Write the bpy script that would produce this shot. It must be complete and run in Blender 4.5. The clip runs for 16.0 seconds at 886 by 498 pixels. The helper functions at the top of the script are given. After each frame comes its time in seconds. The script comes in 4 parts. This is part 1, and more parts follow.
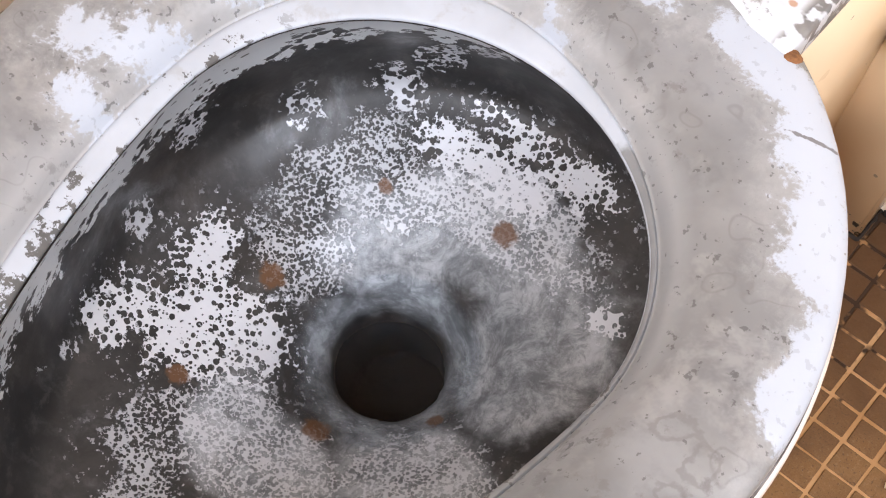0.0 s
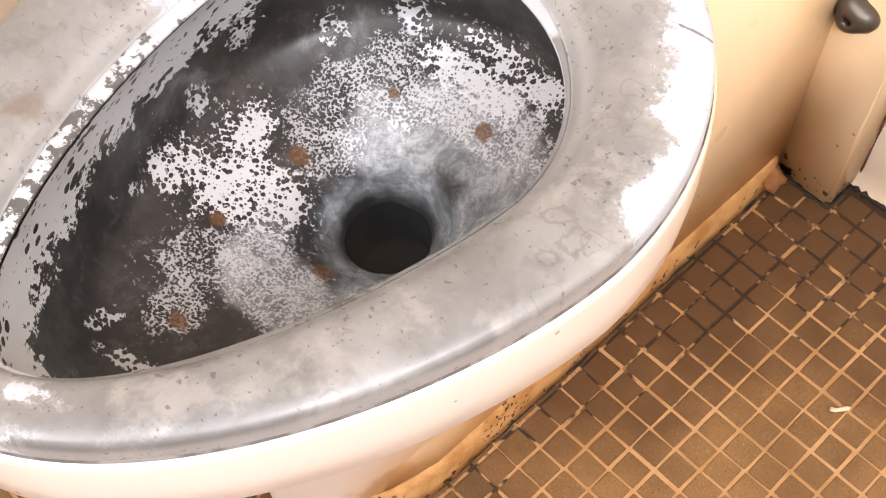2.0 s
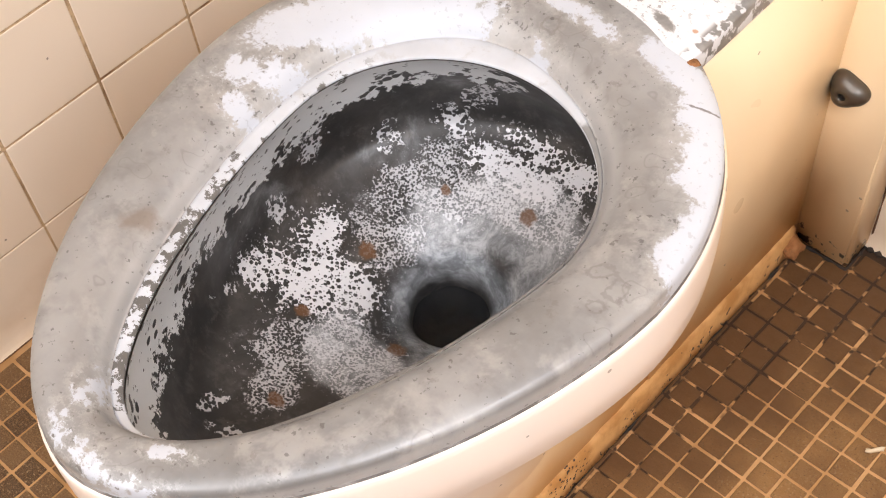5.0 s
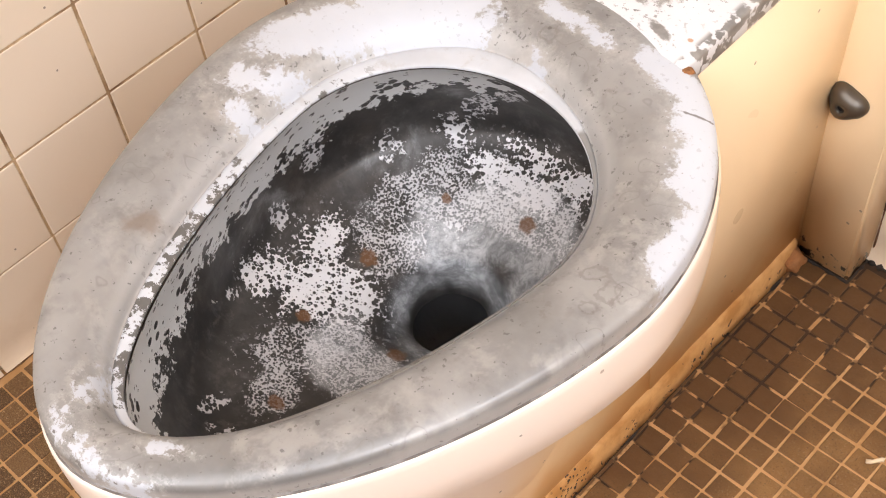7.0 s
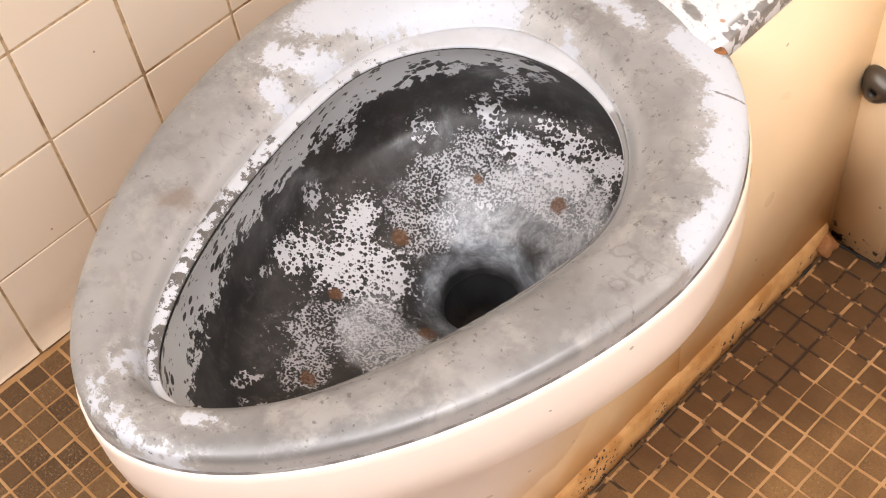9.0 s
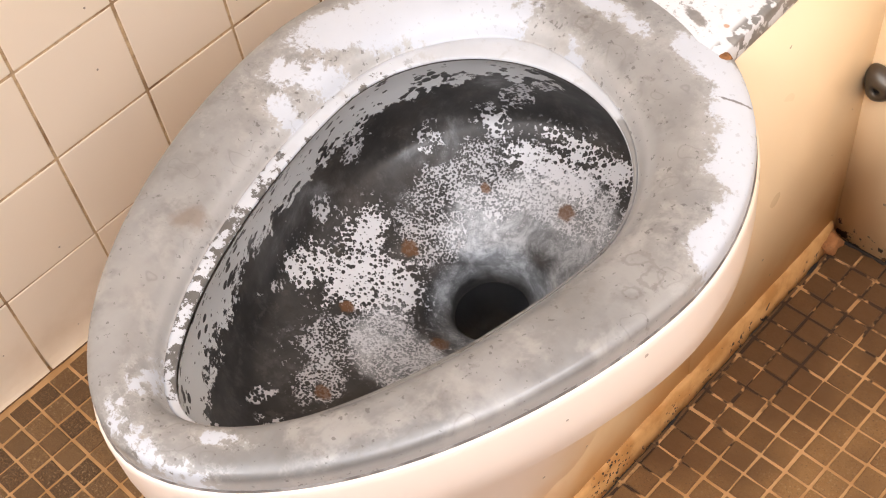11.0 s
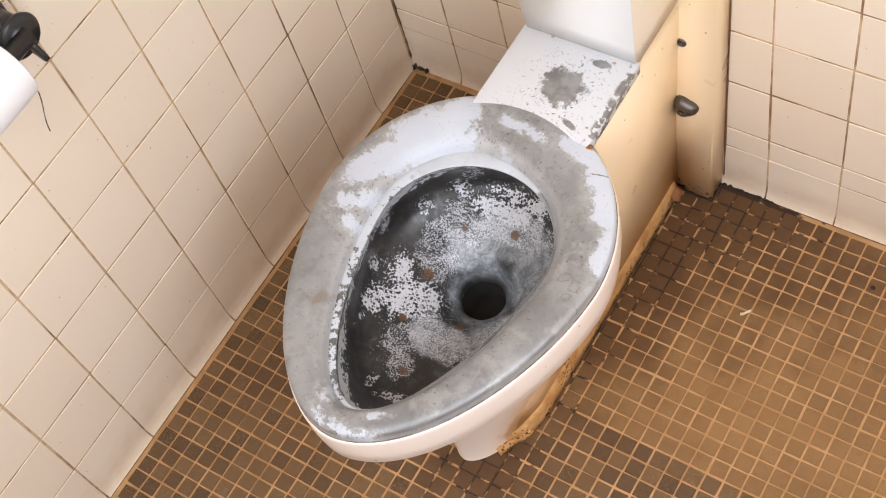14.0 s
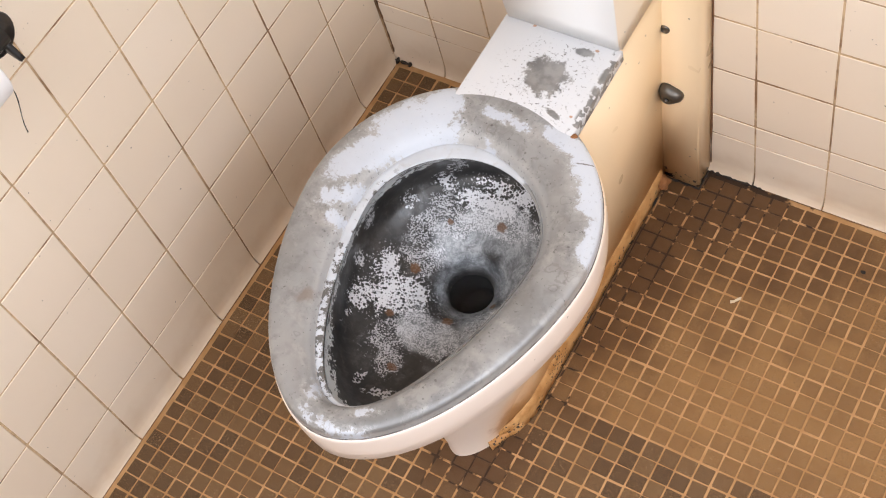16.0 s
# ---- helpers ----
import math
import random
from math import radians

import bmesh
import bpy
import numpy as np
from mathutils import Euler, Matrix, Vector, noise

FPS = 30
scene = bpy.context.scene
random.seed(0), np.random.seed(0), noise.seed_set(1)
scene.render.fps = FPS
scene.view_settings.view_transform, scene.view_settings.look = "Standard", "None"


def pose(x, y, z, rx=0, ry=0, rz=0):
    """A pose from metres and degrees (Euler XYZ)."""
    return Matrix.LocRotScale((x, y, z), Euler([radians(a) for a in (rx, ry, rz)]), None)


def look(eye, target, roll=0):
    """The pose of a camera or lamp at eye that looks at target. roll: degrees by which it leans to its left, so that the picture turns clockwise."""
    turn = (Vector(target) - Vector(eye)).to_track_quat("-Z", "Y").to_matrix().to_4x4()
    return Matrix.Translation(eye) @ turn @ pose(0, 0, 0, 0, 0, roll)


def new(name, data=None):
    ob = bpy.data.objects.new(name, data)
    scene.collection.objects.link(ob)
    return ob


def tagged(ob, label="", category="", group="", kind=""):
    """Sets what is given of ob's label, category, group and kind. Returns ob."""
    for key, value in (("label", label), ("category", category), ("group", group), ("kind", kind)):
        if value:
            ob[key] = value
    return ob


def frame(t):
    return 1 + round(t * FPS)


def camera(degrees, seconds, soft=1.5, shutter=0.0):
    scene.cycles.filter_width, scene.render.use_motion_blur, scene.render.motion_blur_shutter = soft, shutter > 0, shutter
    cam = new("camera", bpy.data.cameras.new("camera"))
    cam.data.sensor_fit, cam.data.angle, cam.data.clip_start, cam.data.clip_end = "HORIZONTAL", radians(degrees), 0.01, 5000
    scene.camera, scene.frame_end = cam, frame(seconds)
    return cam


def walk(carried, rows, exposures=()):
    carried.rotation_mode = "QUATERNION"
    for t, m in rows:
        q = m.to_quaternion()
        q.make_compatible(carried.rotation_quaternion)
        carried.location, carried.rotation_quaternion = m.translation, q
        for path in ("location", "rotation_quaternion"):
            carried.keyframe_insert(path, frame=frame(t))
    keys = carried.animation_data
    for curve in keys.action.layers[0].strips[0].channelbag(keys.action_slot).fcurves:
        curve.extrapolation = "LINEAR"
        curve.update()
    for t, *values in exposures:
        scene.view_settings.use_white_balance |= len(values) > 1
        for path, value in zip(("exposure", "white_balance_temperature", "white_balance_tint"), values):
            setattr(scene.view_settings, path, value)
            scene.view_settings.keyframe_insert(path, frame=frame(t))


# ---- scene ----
PATH = [
    (0, (0.6379, -0.0954, 0.8915), (0.3426, 0.2804, 0.0131), 2.65),
    (0.5, (0.6512, -0.0957, 0.8790), (0.3619, 0.2834, 0.0000), 4.42),
    (1, (0.6906, -0.1001, 0.9003), (0.3820, 0.2621, 0.0208), 2.72),
    (1.5, (0.7941, -0.1314, 0.9386), (0.4468, 0.2285, 0.0727), 0.63),
    (2, (0.8225, -0.1876, 0.9815), (0.4276, 0.1736, 0.1368), -2.11),
    (2.5, (0.8409, -0.2231, 0.9979), (0.4129, 0.1531, 0.1761), -4.00),
    (3, (0.8239, -0.2373, 1.0221), (0.3813, 0.1468, 0.2118), -5.67),
    (3.5, (0.8379, -0.2487, 1.0389), (0.3907, 0.1443, 0.2355), -6.59),
    (4, (0.8551, -0.2577, 1.0588), (0.4028, 0.1400, 0.2605), -7.44),
    (6.5, (0.8949, -0.2638, 1.0547), (0.4139, 0.1417, 0.2774), -8.57),
    (7, (0.8990, -0.2668, 1.0573), (0.4144, 0.1374, 0.2817), -8.61),
    (7.5, (0.9013, -0.2713, 1.0589), (0.4119, 0.1296, 0.2844), -8.76),
    (8, (0.9040, -0.2736, 1.0602), (0.4109, 0.1217, 0.2852), -8.99),
    (8.5, (0.9056, -0.2741, 1.0583), (0.4093, 0.1154, 0.2824), -9.41),
    (9, (0.9067, -0.2750, 1.0573), (0.4085, 0.1091, 0.2800), -9.94),
    (11.3, (0.8978, -0.2796, 1.0705), (0.4040, 0.1080, 0.2921), -11.75),
    (11.5, (0.9123, -0.2975, 1.1047), (0.4256, 0.0921, 0.3229), -12.00),
    (12, (0.9649, -0.3413, 1.2362), (0.4882, 0.0472, 0.4476), -13.87),
    (12.5, (1.0089, -0.3799, 1.4156), (0.5509, -0.0013, 0.6113), -16.30),
    (13, (1.0419, -0.4388, 1.6148), (0.6223, -0.0730, 0.7841), -17.42),
    (13.5, (1.0931, -0.4790, 1.7426), (0.6822, -0.1213, 0.9040), -19.37),
    (14, (1.0679, -0.4755, 1.7423), (0.6665, -0.1222, 0.8973), -20.12),
    (14.5, (1.0579, -0.4635, 1.7302), (0.6590, -0.1139, 0.8825), -20.80),
    (15, (1.0680, -0.4641, 1.7346), (0.6674, -0.1165, 0.8869), -21.35),
    (15.5, (1.0754, -0.4694, 1.7318), (0.6756, -0.1186, 0.8850), -21.30),
    (16, (1.0688, -0.4696, 1.7253), (0.6736, -0.1149, 0.8780), -20.97),
]
cam = camera(37, 16.0, soft=1.1)
EXPOSURES = [(0, -0.14, 6050, 12), (0.5, 0.18, 6250, 12), (1.0, 0.36, 6400, 11), (1.5, 0.40, 6550, 12), (2.0, 0.18, 6650, 13), (2.5, 0.02, 6650, 13), (3.0, -0.03, 6650, 12),
             (11.5, -0.10, 6750, 13), (12.0, -0.12, 6550, 12), (13.0, -0.31, 6250, 10), (16.0, -0.33, 6250, 10)]
walk(cam, [(t, look(eye, target, roll)) for t, eye, target, roll in PATH], EXPOSURES)

# ---- light ----
world = bpy.data.worlds.new("world")
scene.world = world
world.use_nodes = True
world.node_tree.nodes["Background"].inputs[0].default_value = (0.9, 0.95, 1.0, 1)
world.node_tree.nodes["Background"].inputs[1].default_value = 0.3


def area(name, at, to, sx, sy, power, colour):
    lamp = bpy.data.lights.new(name, "AREA")
    lamp.shape, lamp.size, lamp.size_y, lamp.energy, lamp.color = "RECTANGLE", sx, sy, power, colour
    ob = new(name, lamp)
    ob.matrix_world = look(at, to)
    return ob


area("ceiling_lamp_light", (0.75, -0.75, 2.33), (0.7, -0.6, 0.0), 1.2, 0.5, 9, (0.94, 0.97, 1.04))
# unseen fill lamps added to the right and behind; neither wall has an opening
area("fill_light_east", (1.62, -0.28, 1.32), (0.35, 0.2, 0.25), 1.0, 1.0, 30, (0.92, 0.97, 1.06))
area("fill_light_south", (0.75, -1.52, 1.55), (0.4, 0.3, 0.45), 0.8, 1.2, 29, (0.95, 0.98, 1.04))


# ---- mesh helpers ----
def part(name, bm, material, parent=None, label="", smooth=True):
    me = bpy.data.meshes.new(name)
    bmesh.ops.recalc_face_normals(bm, faces=bm.faces)
    bm.to_mesh(me)
    bm.free()
    if smooth:
        me.polygons.foreach_set("use_smooth", [True] * len(me.polygons))
    if material:
        me.materials.append(material)
    ob = new(name, me)
    if parent is not None:
        ob.parent = parent
        ob.matrix_parent_inverse = parent.matrix_world.inverted()
    return tagged(ob, label)


def empty(name, at, label, category, group=""):
    ob = new(name)
    ob.empty_display_size = 0.05
    ob.matrix_world = Matrix.Translation(at)
    bpy.context.view_layer.update()
    return tagged(ob, label, category, group)


def box(bm, lo, hi, bevel=0.0, segments=2):
    m = Matrix.Translation([(a + b) / 2 for a, b in zip(lo, hi)]) @ Matrix.Diagonal([b - a for a, b in zip(lo, hi)] + [1])
    made = bmesh.ops.create_cube(bm, size=1.0, matrix=m)
    if bevel:
        edges = list({e for v in made["verts"] for e in v.link_edges})
        bmesh.ops.bevel(bm, geom=edges, offset=bevel, segments=segments, affect="EDGES", profile=0.5)
    return bm


def loft(bm, rings, closed=True, caps=(False, False)):
    """Skins rings of equally many points."""
    rows = [[bm.verts.new(p) for p in ring] for ring in rings]
    n = len(rows[0])
    for a, b in zip(rows, rows[1:]):
        for i in range(n if closed else n - 1):
            j = (i + 1) % n
            bm.faces.new((a[i], a[j], b[j], b[i]))
    for end, row in ((caps[0], rows[0]), (caps[1], rows[-1])):
        if end:
            bm.faces.new(row)
    return bm


def egg(cx, cy, half, front, back, z, grow=0.0, p=1.65, q=0.57, n=128):
    """An egg-shaped outline: an ellipse towards +y, a tapering nose towards -y."""
    ring = []
    for i in range(n):
        a = 2 * math.pi * i / n
        s, c = math.sin(a), math.cos(a)
        if s >= 0:
            ring.append([cx + (half + grow) * c, cy + (back + grow) * s, z])
        else:
            u = -s
            w = max(0.0, 1 - u**p) ** q
            ring.append([cx + math.copysign((half + grow) * w, c), cy - (front + grow) * u, z])
    return spread(ring)


def spread(ring):
    """The same closed outline with its points at even distances, starting at +x."""
    pts = np.array(ring, float)
    n = len(pts)
    step = np.linalg.norm(np.roll(pts, -1, 0) - pts, axis=1)
    along = np.r_[0, np.cumsum(step)]
    loop = np.vstack([pts, pts[:1]])
    want = np.linspace(0, along[-1], n, endpoint=False)
    return [tuple(np.interp(want, along, loop[:, k])[i] for k in range(3)) for i in range(n)]


def tube(bm, path, radius, sides=12, caps=True):
    """A round bar along a path; radius may be a number or one for each point."""
    rings = []
    pts = [Vector(p) for p in path]
    for i, p in enumerate(pts):
        d = (pts[min(i + 1, len(pts) - 1)] - pts[max(i - 1, 0)]).normalized()
        m = d.to_track_quat("Z", "Y").to_matrix()
        r = radius[i] if isinstance(radius, (list, tuple)) else radius
        rings.append([p + m @ Vector((r * math.cos(2 * math.pi * k / sides), r * math.sin(2 * math.pi * k / sides), 0)) for k in range(sides)])
    return loft(bm, rings, True, (caps, caps))


def rough_up(bm, amount, scale):
    for v in bm.verts:
        v.co += v.normal * amount * noise.noise(v.co * scale) if v.normal.length else Vector()
    return bm


# ---- materials ----
RIM_AT = (0.0235, -0.0155, 0.024)
DECK_AT = (0.0235, -0.0200, 0.024)


class Nodes:
    """Short ways to write a node material."""

    def __init__(self, name, origin=None):
        self.mat = bpy.data.materials.new(name)
        self.mat.use_nodes = True
        self.tree = self.mat.node_tree
        self.bsdf = self.tree.nodes["Principled BSDF"]
        self.place = self.add("ShaderNodeNewGeometry").outputs["Position"]
        if origin:
            v = self.add("ShaderNodeVectorMath")
            v.operation = "SUBTRACT"
            self.put(v.inputs[0], self.place)
            v.inputs[1].default_value = origin
            self.place = v.outputs[0]

    def add(self, kind):
        return self.tree.nodes.new(kind)

    def put(self, socket, value):
        if isinstance(value, bpy.types.NodeSocket):
            self.tree.links.new(value, socket)
        elif isinstance(value, (tuple, list)) and len(value) == 3 and socket.type == "RGBA":
            socket.default_value = (*value, 1)
        else:
            socket.default_value = value

    def math(self, op, a, b=0.0, clamp=False):
        n = self.add("ShaderNodeMath")
        n.operation, n.use_clamp = op, clamp
        self.put(n.inputs[0], a), self.put(n.inputs[1], b)
        return n.outputs[0]

    def noise(self, scale, detail=4.0, rough=0.55, vector=None, distort=0.0):
        n = self.add("ShaderNodeTexNoise")
        self.put(n.inputs["Vector"], self.place if vector is None else vector)
        n.inputs["Scale"].default_value, n.inputs["Detail"].default_value = scale, detail
        n.inputs["Roughness"].default_value, n.inputs["Distortion"].default_value = rough, distort
        return n.outputs[0]

    def cells(self, scale, vector=None, feature="F1"):
        n = self.add("ShaderNodeTexVoronoi")
        n.feature = feature
        self.put(n.inputs["Vector"], self.place if vector is None else vector)
        n.inputs["Scale"].default_value = scale
        return n.outputs["Distance"]

    def ramp(self, value, lo, hi, a=0.0, b=1.0, smooth=True):
        n = self.add("ShaderNodeMapRange")
        n.interpolation_type = "SMOOTHSTEP" if smooth else "LINEAR"
        self.put(n.inputs["Value"], value)
        for k, v in zip(("From Min", "From Max", "To Min", "To Max"), (lo, hi, a, b)):
            n.inputs[k].default_value = v
        return n.outputs["Result"]

    def mix(self, fac, a, b):
        n = self.add("ShaderNodeMix")
        n.data_type = "RGBA"
        self.put(n.inputs["Factor"], fac), self.put(n.inputs[6], a), self.put(n.inputs[7], b)
        return n.outputs[2]

    def apart(self, vector=None):
        n = self.add("ShaderNodeSeparateXYZ")
        self.put(n.inputs[0], self.place if vector is None else vector)
        return n.outputs

    def blob(self, at, size, turn=0.0):
        """1 in the middle of an ellipsoid, 0 on its skin, below 0 outside."""
        n = self.add("ShaderNodeMapping")
        n.vector_type = "TEXTURE"
        self.put(n.inputs["Vector"], self.place)
        n.inputs["Location"].default_value, n.inputs["Rotation"].default_value, n.inputs["Scale"].default_value = at, (0, 0, radians(turn)), size
        v = self.add("ShaderNodeVectorMath")
        v.operation = "LENGTH"
        self.put(v.inputs[0], n.outputs[0])
        return self.math("SUBTRACT", 1.0, v.outputs["Value"])

    def most(self, values):
        out = values[0]
        for v in values[1:]:
            out = self.math("MAXIMUM", out, v)
        return out

    def warped(self, amount, scale):
        """The place, shaken by noise, for ragged outlines."""
        n = self.add("ShaderNodeTexNoise")
        self.put(n.inputs["Vector"], self.place)
        n.inputs["Scale"].default_value, n.inputs["Detail"].default_value = scale, 3
        v = self.add("ShaderNodeVectorMath")
        v.operation = "MULTIPLY_ADD"
        self.put(v.inputs[0], n.outputs["Color"])
        v.inputs[1].default_value = (amount,) * 3
        self.put(v.inputs[2], self.place)
        return v.outputs[0]

    def bump(self, height, strength=0.3, distance=0.002):
        n = self.add("ShaderNodeBump")
        n.inputs["Strength"].default_value, n.inputs["Distance"].default_value = strength, distance
        self.put(n.inputs["Height"], height)
        self.put(self.bsdf.inputs["Normal"], n.outputs[0])

    def done(self, colour, rough=0.5, metal=0.0, **more):
        self.put(self.bsdf.inputs["Base Color"], colour)
        self.put(self.bsdf.inputs["Roughness"], rough)
        self.put(self.bsdf.inputs["Metallic"], metal)
        for k, v in more.items():
            self.put(self.bsdf.inputs[k.replace("_", " ")], v)
        return self.mat


def plain(name, colour, rough=0.5, metal=0.0, grain=60.0, vary=0.15):
    m = Nodes(name)
    f = m.ramp(m.noise(grain), 0.3, 0.7)
    g = m.ramp(m.noise(grain / 9), 0.3, 0.7)
    dark = tuple(c * (1 - vary) for c in colour)
    col = m.mix(m.math("MULTIPLY", f, g), colour, dark)
    m.bump(m.noise(grain * 3), 0.15, 0.001)
    return m.done(col, rough, metal)


def wall_tile_material():
    m = Nodes("glazed_cream_tile")
    tone = m.add("ShaderNodeObjectInfo").outputs["Random"]
    col = m.mix(tone, (0.91, 0.795, 0.655), (0.875, 0.75, 0.60))
    cloud = m.ramp(m.noise(11, 6, 0.6), 0.2, 0.8)
    col = m.mix(m.math("MULTIPLY", cloud, 0.10), col, (0.85, 0.735, 0.645))
    # brown grime that gathers low on the wall and in the corner
    x, y, z = m.apart()
    low = m.math("MULTIPLY", m.ramp(m.math("ADD", z, m.math("MULTIPLY", m.noise(22), 0.10)), 0.03, 0.13, 1, 0), 0.55)
    col = m.mix(low, col, (0.62, 0.45, 0.29))
    speck = m.math("LESS_THAN", m.math("ADD", m.cells(42), m.math("MULTIPLY", m.noise(6, 2), 0.12)), 0.098)
    col = m.mix(m.math("MULTIPLY", speck, 0.75), col, (0.16, 0.11, 0.08))
    soot = m.ramp(m.math("ADD", m.blob((0.0, -0.030, 0.725), (0.5, 0.075, 0.085)), m.math("MULTIPLY", m.math("SUBTRACT", m.noise(30), 0.5), 1.5)), 0.0, 0.6)
    dots = m.math("LESS_THAN", m.math("ADD", m.cells(170), m.math("MULTIPLY", m.noise(40, 2), 0.3)), 0.30)
    col = m.mix(m.math("MULTIPLY", m.math("MULTIPLY", soot, dots), 0.7), col, (0.10, 0.08, 0.06))
    m.bump(m.noise(24, 2), 0.02, 0.003)
    return m.done(col, m.ramp(m.noise(200, 2), 0.2, 0.8, 0.28, 0.33))


def grout_material(name, base, dirt):
    m = Nodes(name)
    col = m.mix(m.ramp(m.noise(14, 5), 0.44, 0.66), base, dirt)
    col = m.mix(m.ramp(m.noise(160), 0.45, 0.75, 0, 0.5), col, tuple(c * 0.5 for c in dirt))
    m.bump(m.noise(400), 0.5, 0.001)
    return m.done(col, 0.85)


def floor_tile_material():
    m = Nodes("unglazed_brown_mosaic")
    info, isle = m.add("ShaderNodeObjectInfo").outputs["Random"], m.add("ShaderNodeNewGeometry").outputs["Random Per Island"]
    r = m.math("FRACT", m.math("ADD", m.math("MULTIPLY", info, 7.31), isle))
    x, y, z = m.apart()
    # the front strip and the strip by the wall are laid in mixed dark browns, the rest in one paler brown
    pale = m.math("MULTIPLY", m.math("GREATER_THAN", y, 0.1065), m.math("GREATER_THAN", x, 0.44))
    dark = m.mix(m.ramp(r, 0.25, 0.8), (0.056, 0.026, 0.009), (0.150, 0.079, 0.030))
    even = m.mix(r, (0.250, 0.126, 0.040), (0.310, 0.162, 0.054))
    col = m.mix(pale, dark, even)
    fleck = m.ramp(m.noise(420, 2), 0.58, 0.70)
    col = m.mix(m.math("MULTIPLY", fleck, m.ramp(m.math("FRACT", m.math("MULTIPLY", r, 5.7)), 0.5, 1.0, 0.30, 0.7)), col, (0.46, 0.33, 0.18))
    col = m.mix(m.math("MULTIPLY", m.ramp(m.noise(520, 1), 0.62, 0.7), 0.6), col, (0.05, 0.03, 0.018))
    col = m.mix(m.ramp(m.noise(900, 2, 0.7), 0.42, 0.64, 0, 0.35), col, (0.41, 0.240, 0.100))
    col = m.mix(m.ramp(m.noise(6, 4, 0.6), 0.40, 0.68, 0, 0.40), col, (0.145, 0.070, 0.024))
    # rusty seepage along the toilet's foot and back corner, their soft shade painted in
    seep_shade = m.most([m.blob((0.53, 0.36, 0), (0.20, 0.38, 1)), m.blob((0.60, 0.53, 0), (0.48, 0.34, 1)), m.blob((0.47, -0.02, 0), (0.13, 0.12, 1))])
    seep_shade = m.ramp(m.math("ADD", seep_shade, m.math("MULTIPLY", m.math("SUBTRACT", m.noise(16), 0.5), 0.9)), 0.0, 0.8)
    col = m.mix(m.math("MULTIPLY", seep_shade, 0.9), col, (0.092, 0.040, 0.011))
    m.bump(m.noise(300, 3), 0.35, 0.0008)
    return m.done(col, m.ramp(m.noise(60), 0.3, 0.7, 0.58, 0.78))


def floor_grout_material():
    m = Nodes("sandy_floor_grout")
    col = m.mix(m.ramp(m.noise(20), 0.35, 0.65), (0.58, 0.335, 0.150), (0.44, 0.235, 0.090))
    seep_shade = m.most([m.blob((0.515, 0.30, 0), (0.055, 0.34, 1)), m.blob((0.60, 0.52, 0), (0.17, 0.15, 1)), m.blob((0.565, 0.38, 0), (0.06, 0.14, 1)), m.blob((0.47, -0.02, 0), (0.10, 0.10, 1))])
    seep_shade = m.ramp(m.math("ADD", seep_shade, m.math("MULTIPLY", m.math("SUBTRACT", m.noise(46, 3), 0.5), 3.0)), 0.30, 0.62)
    col = m.mix(seep_shade, col, (0.050, 0.025, 0.011))
    m.bump(m.noise(500), 0.4, 0.001)
    return m.done(col, 0.85)


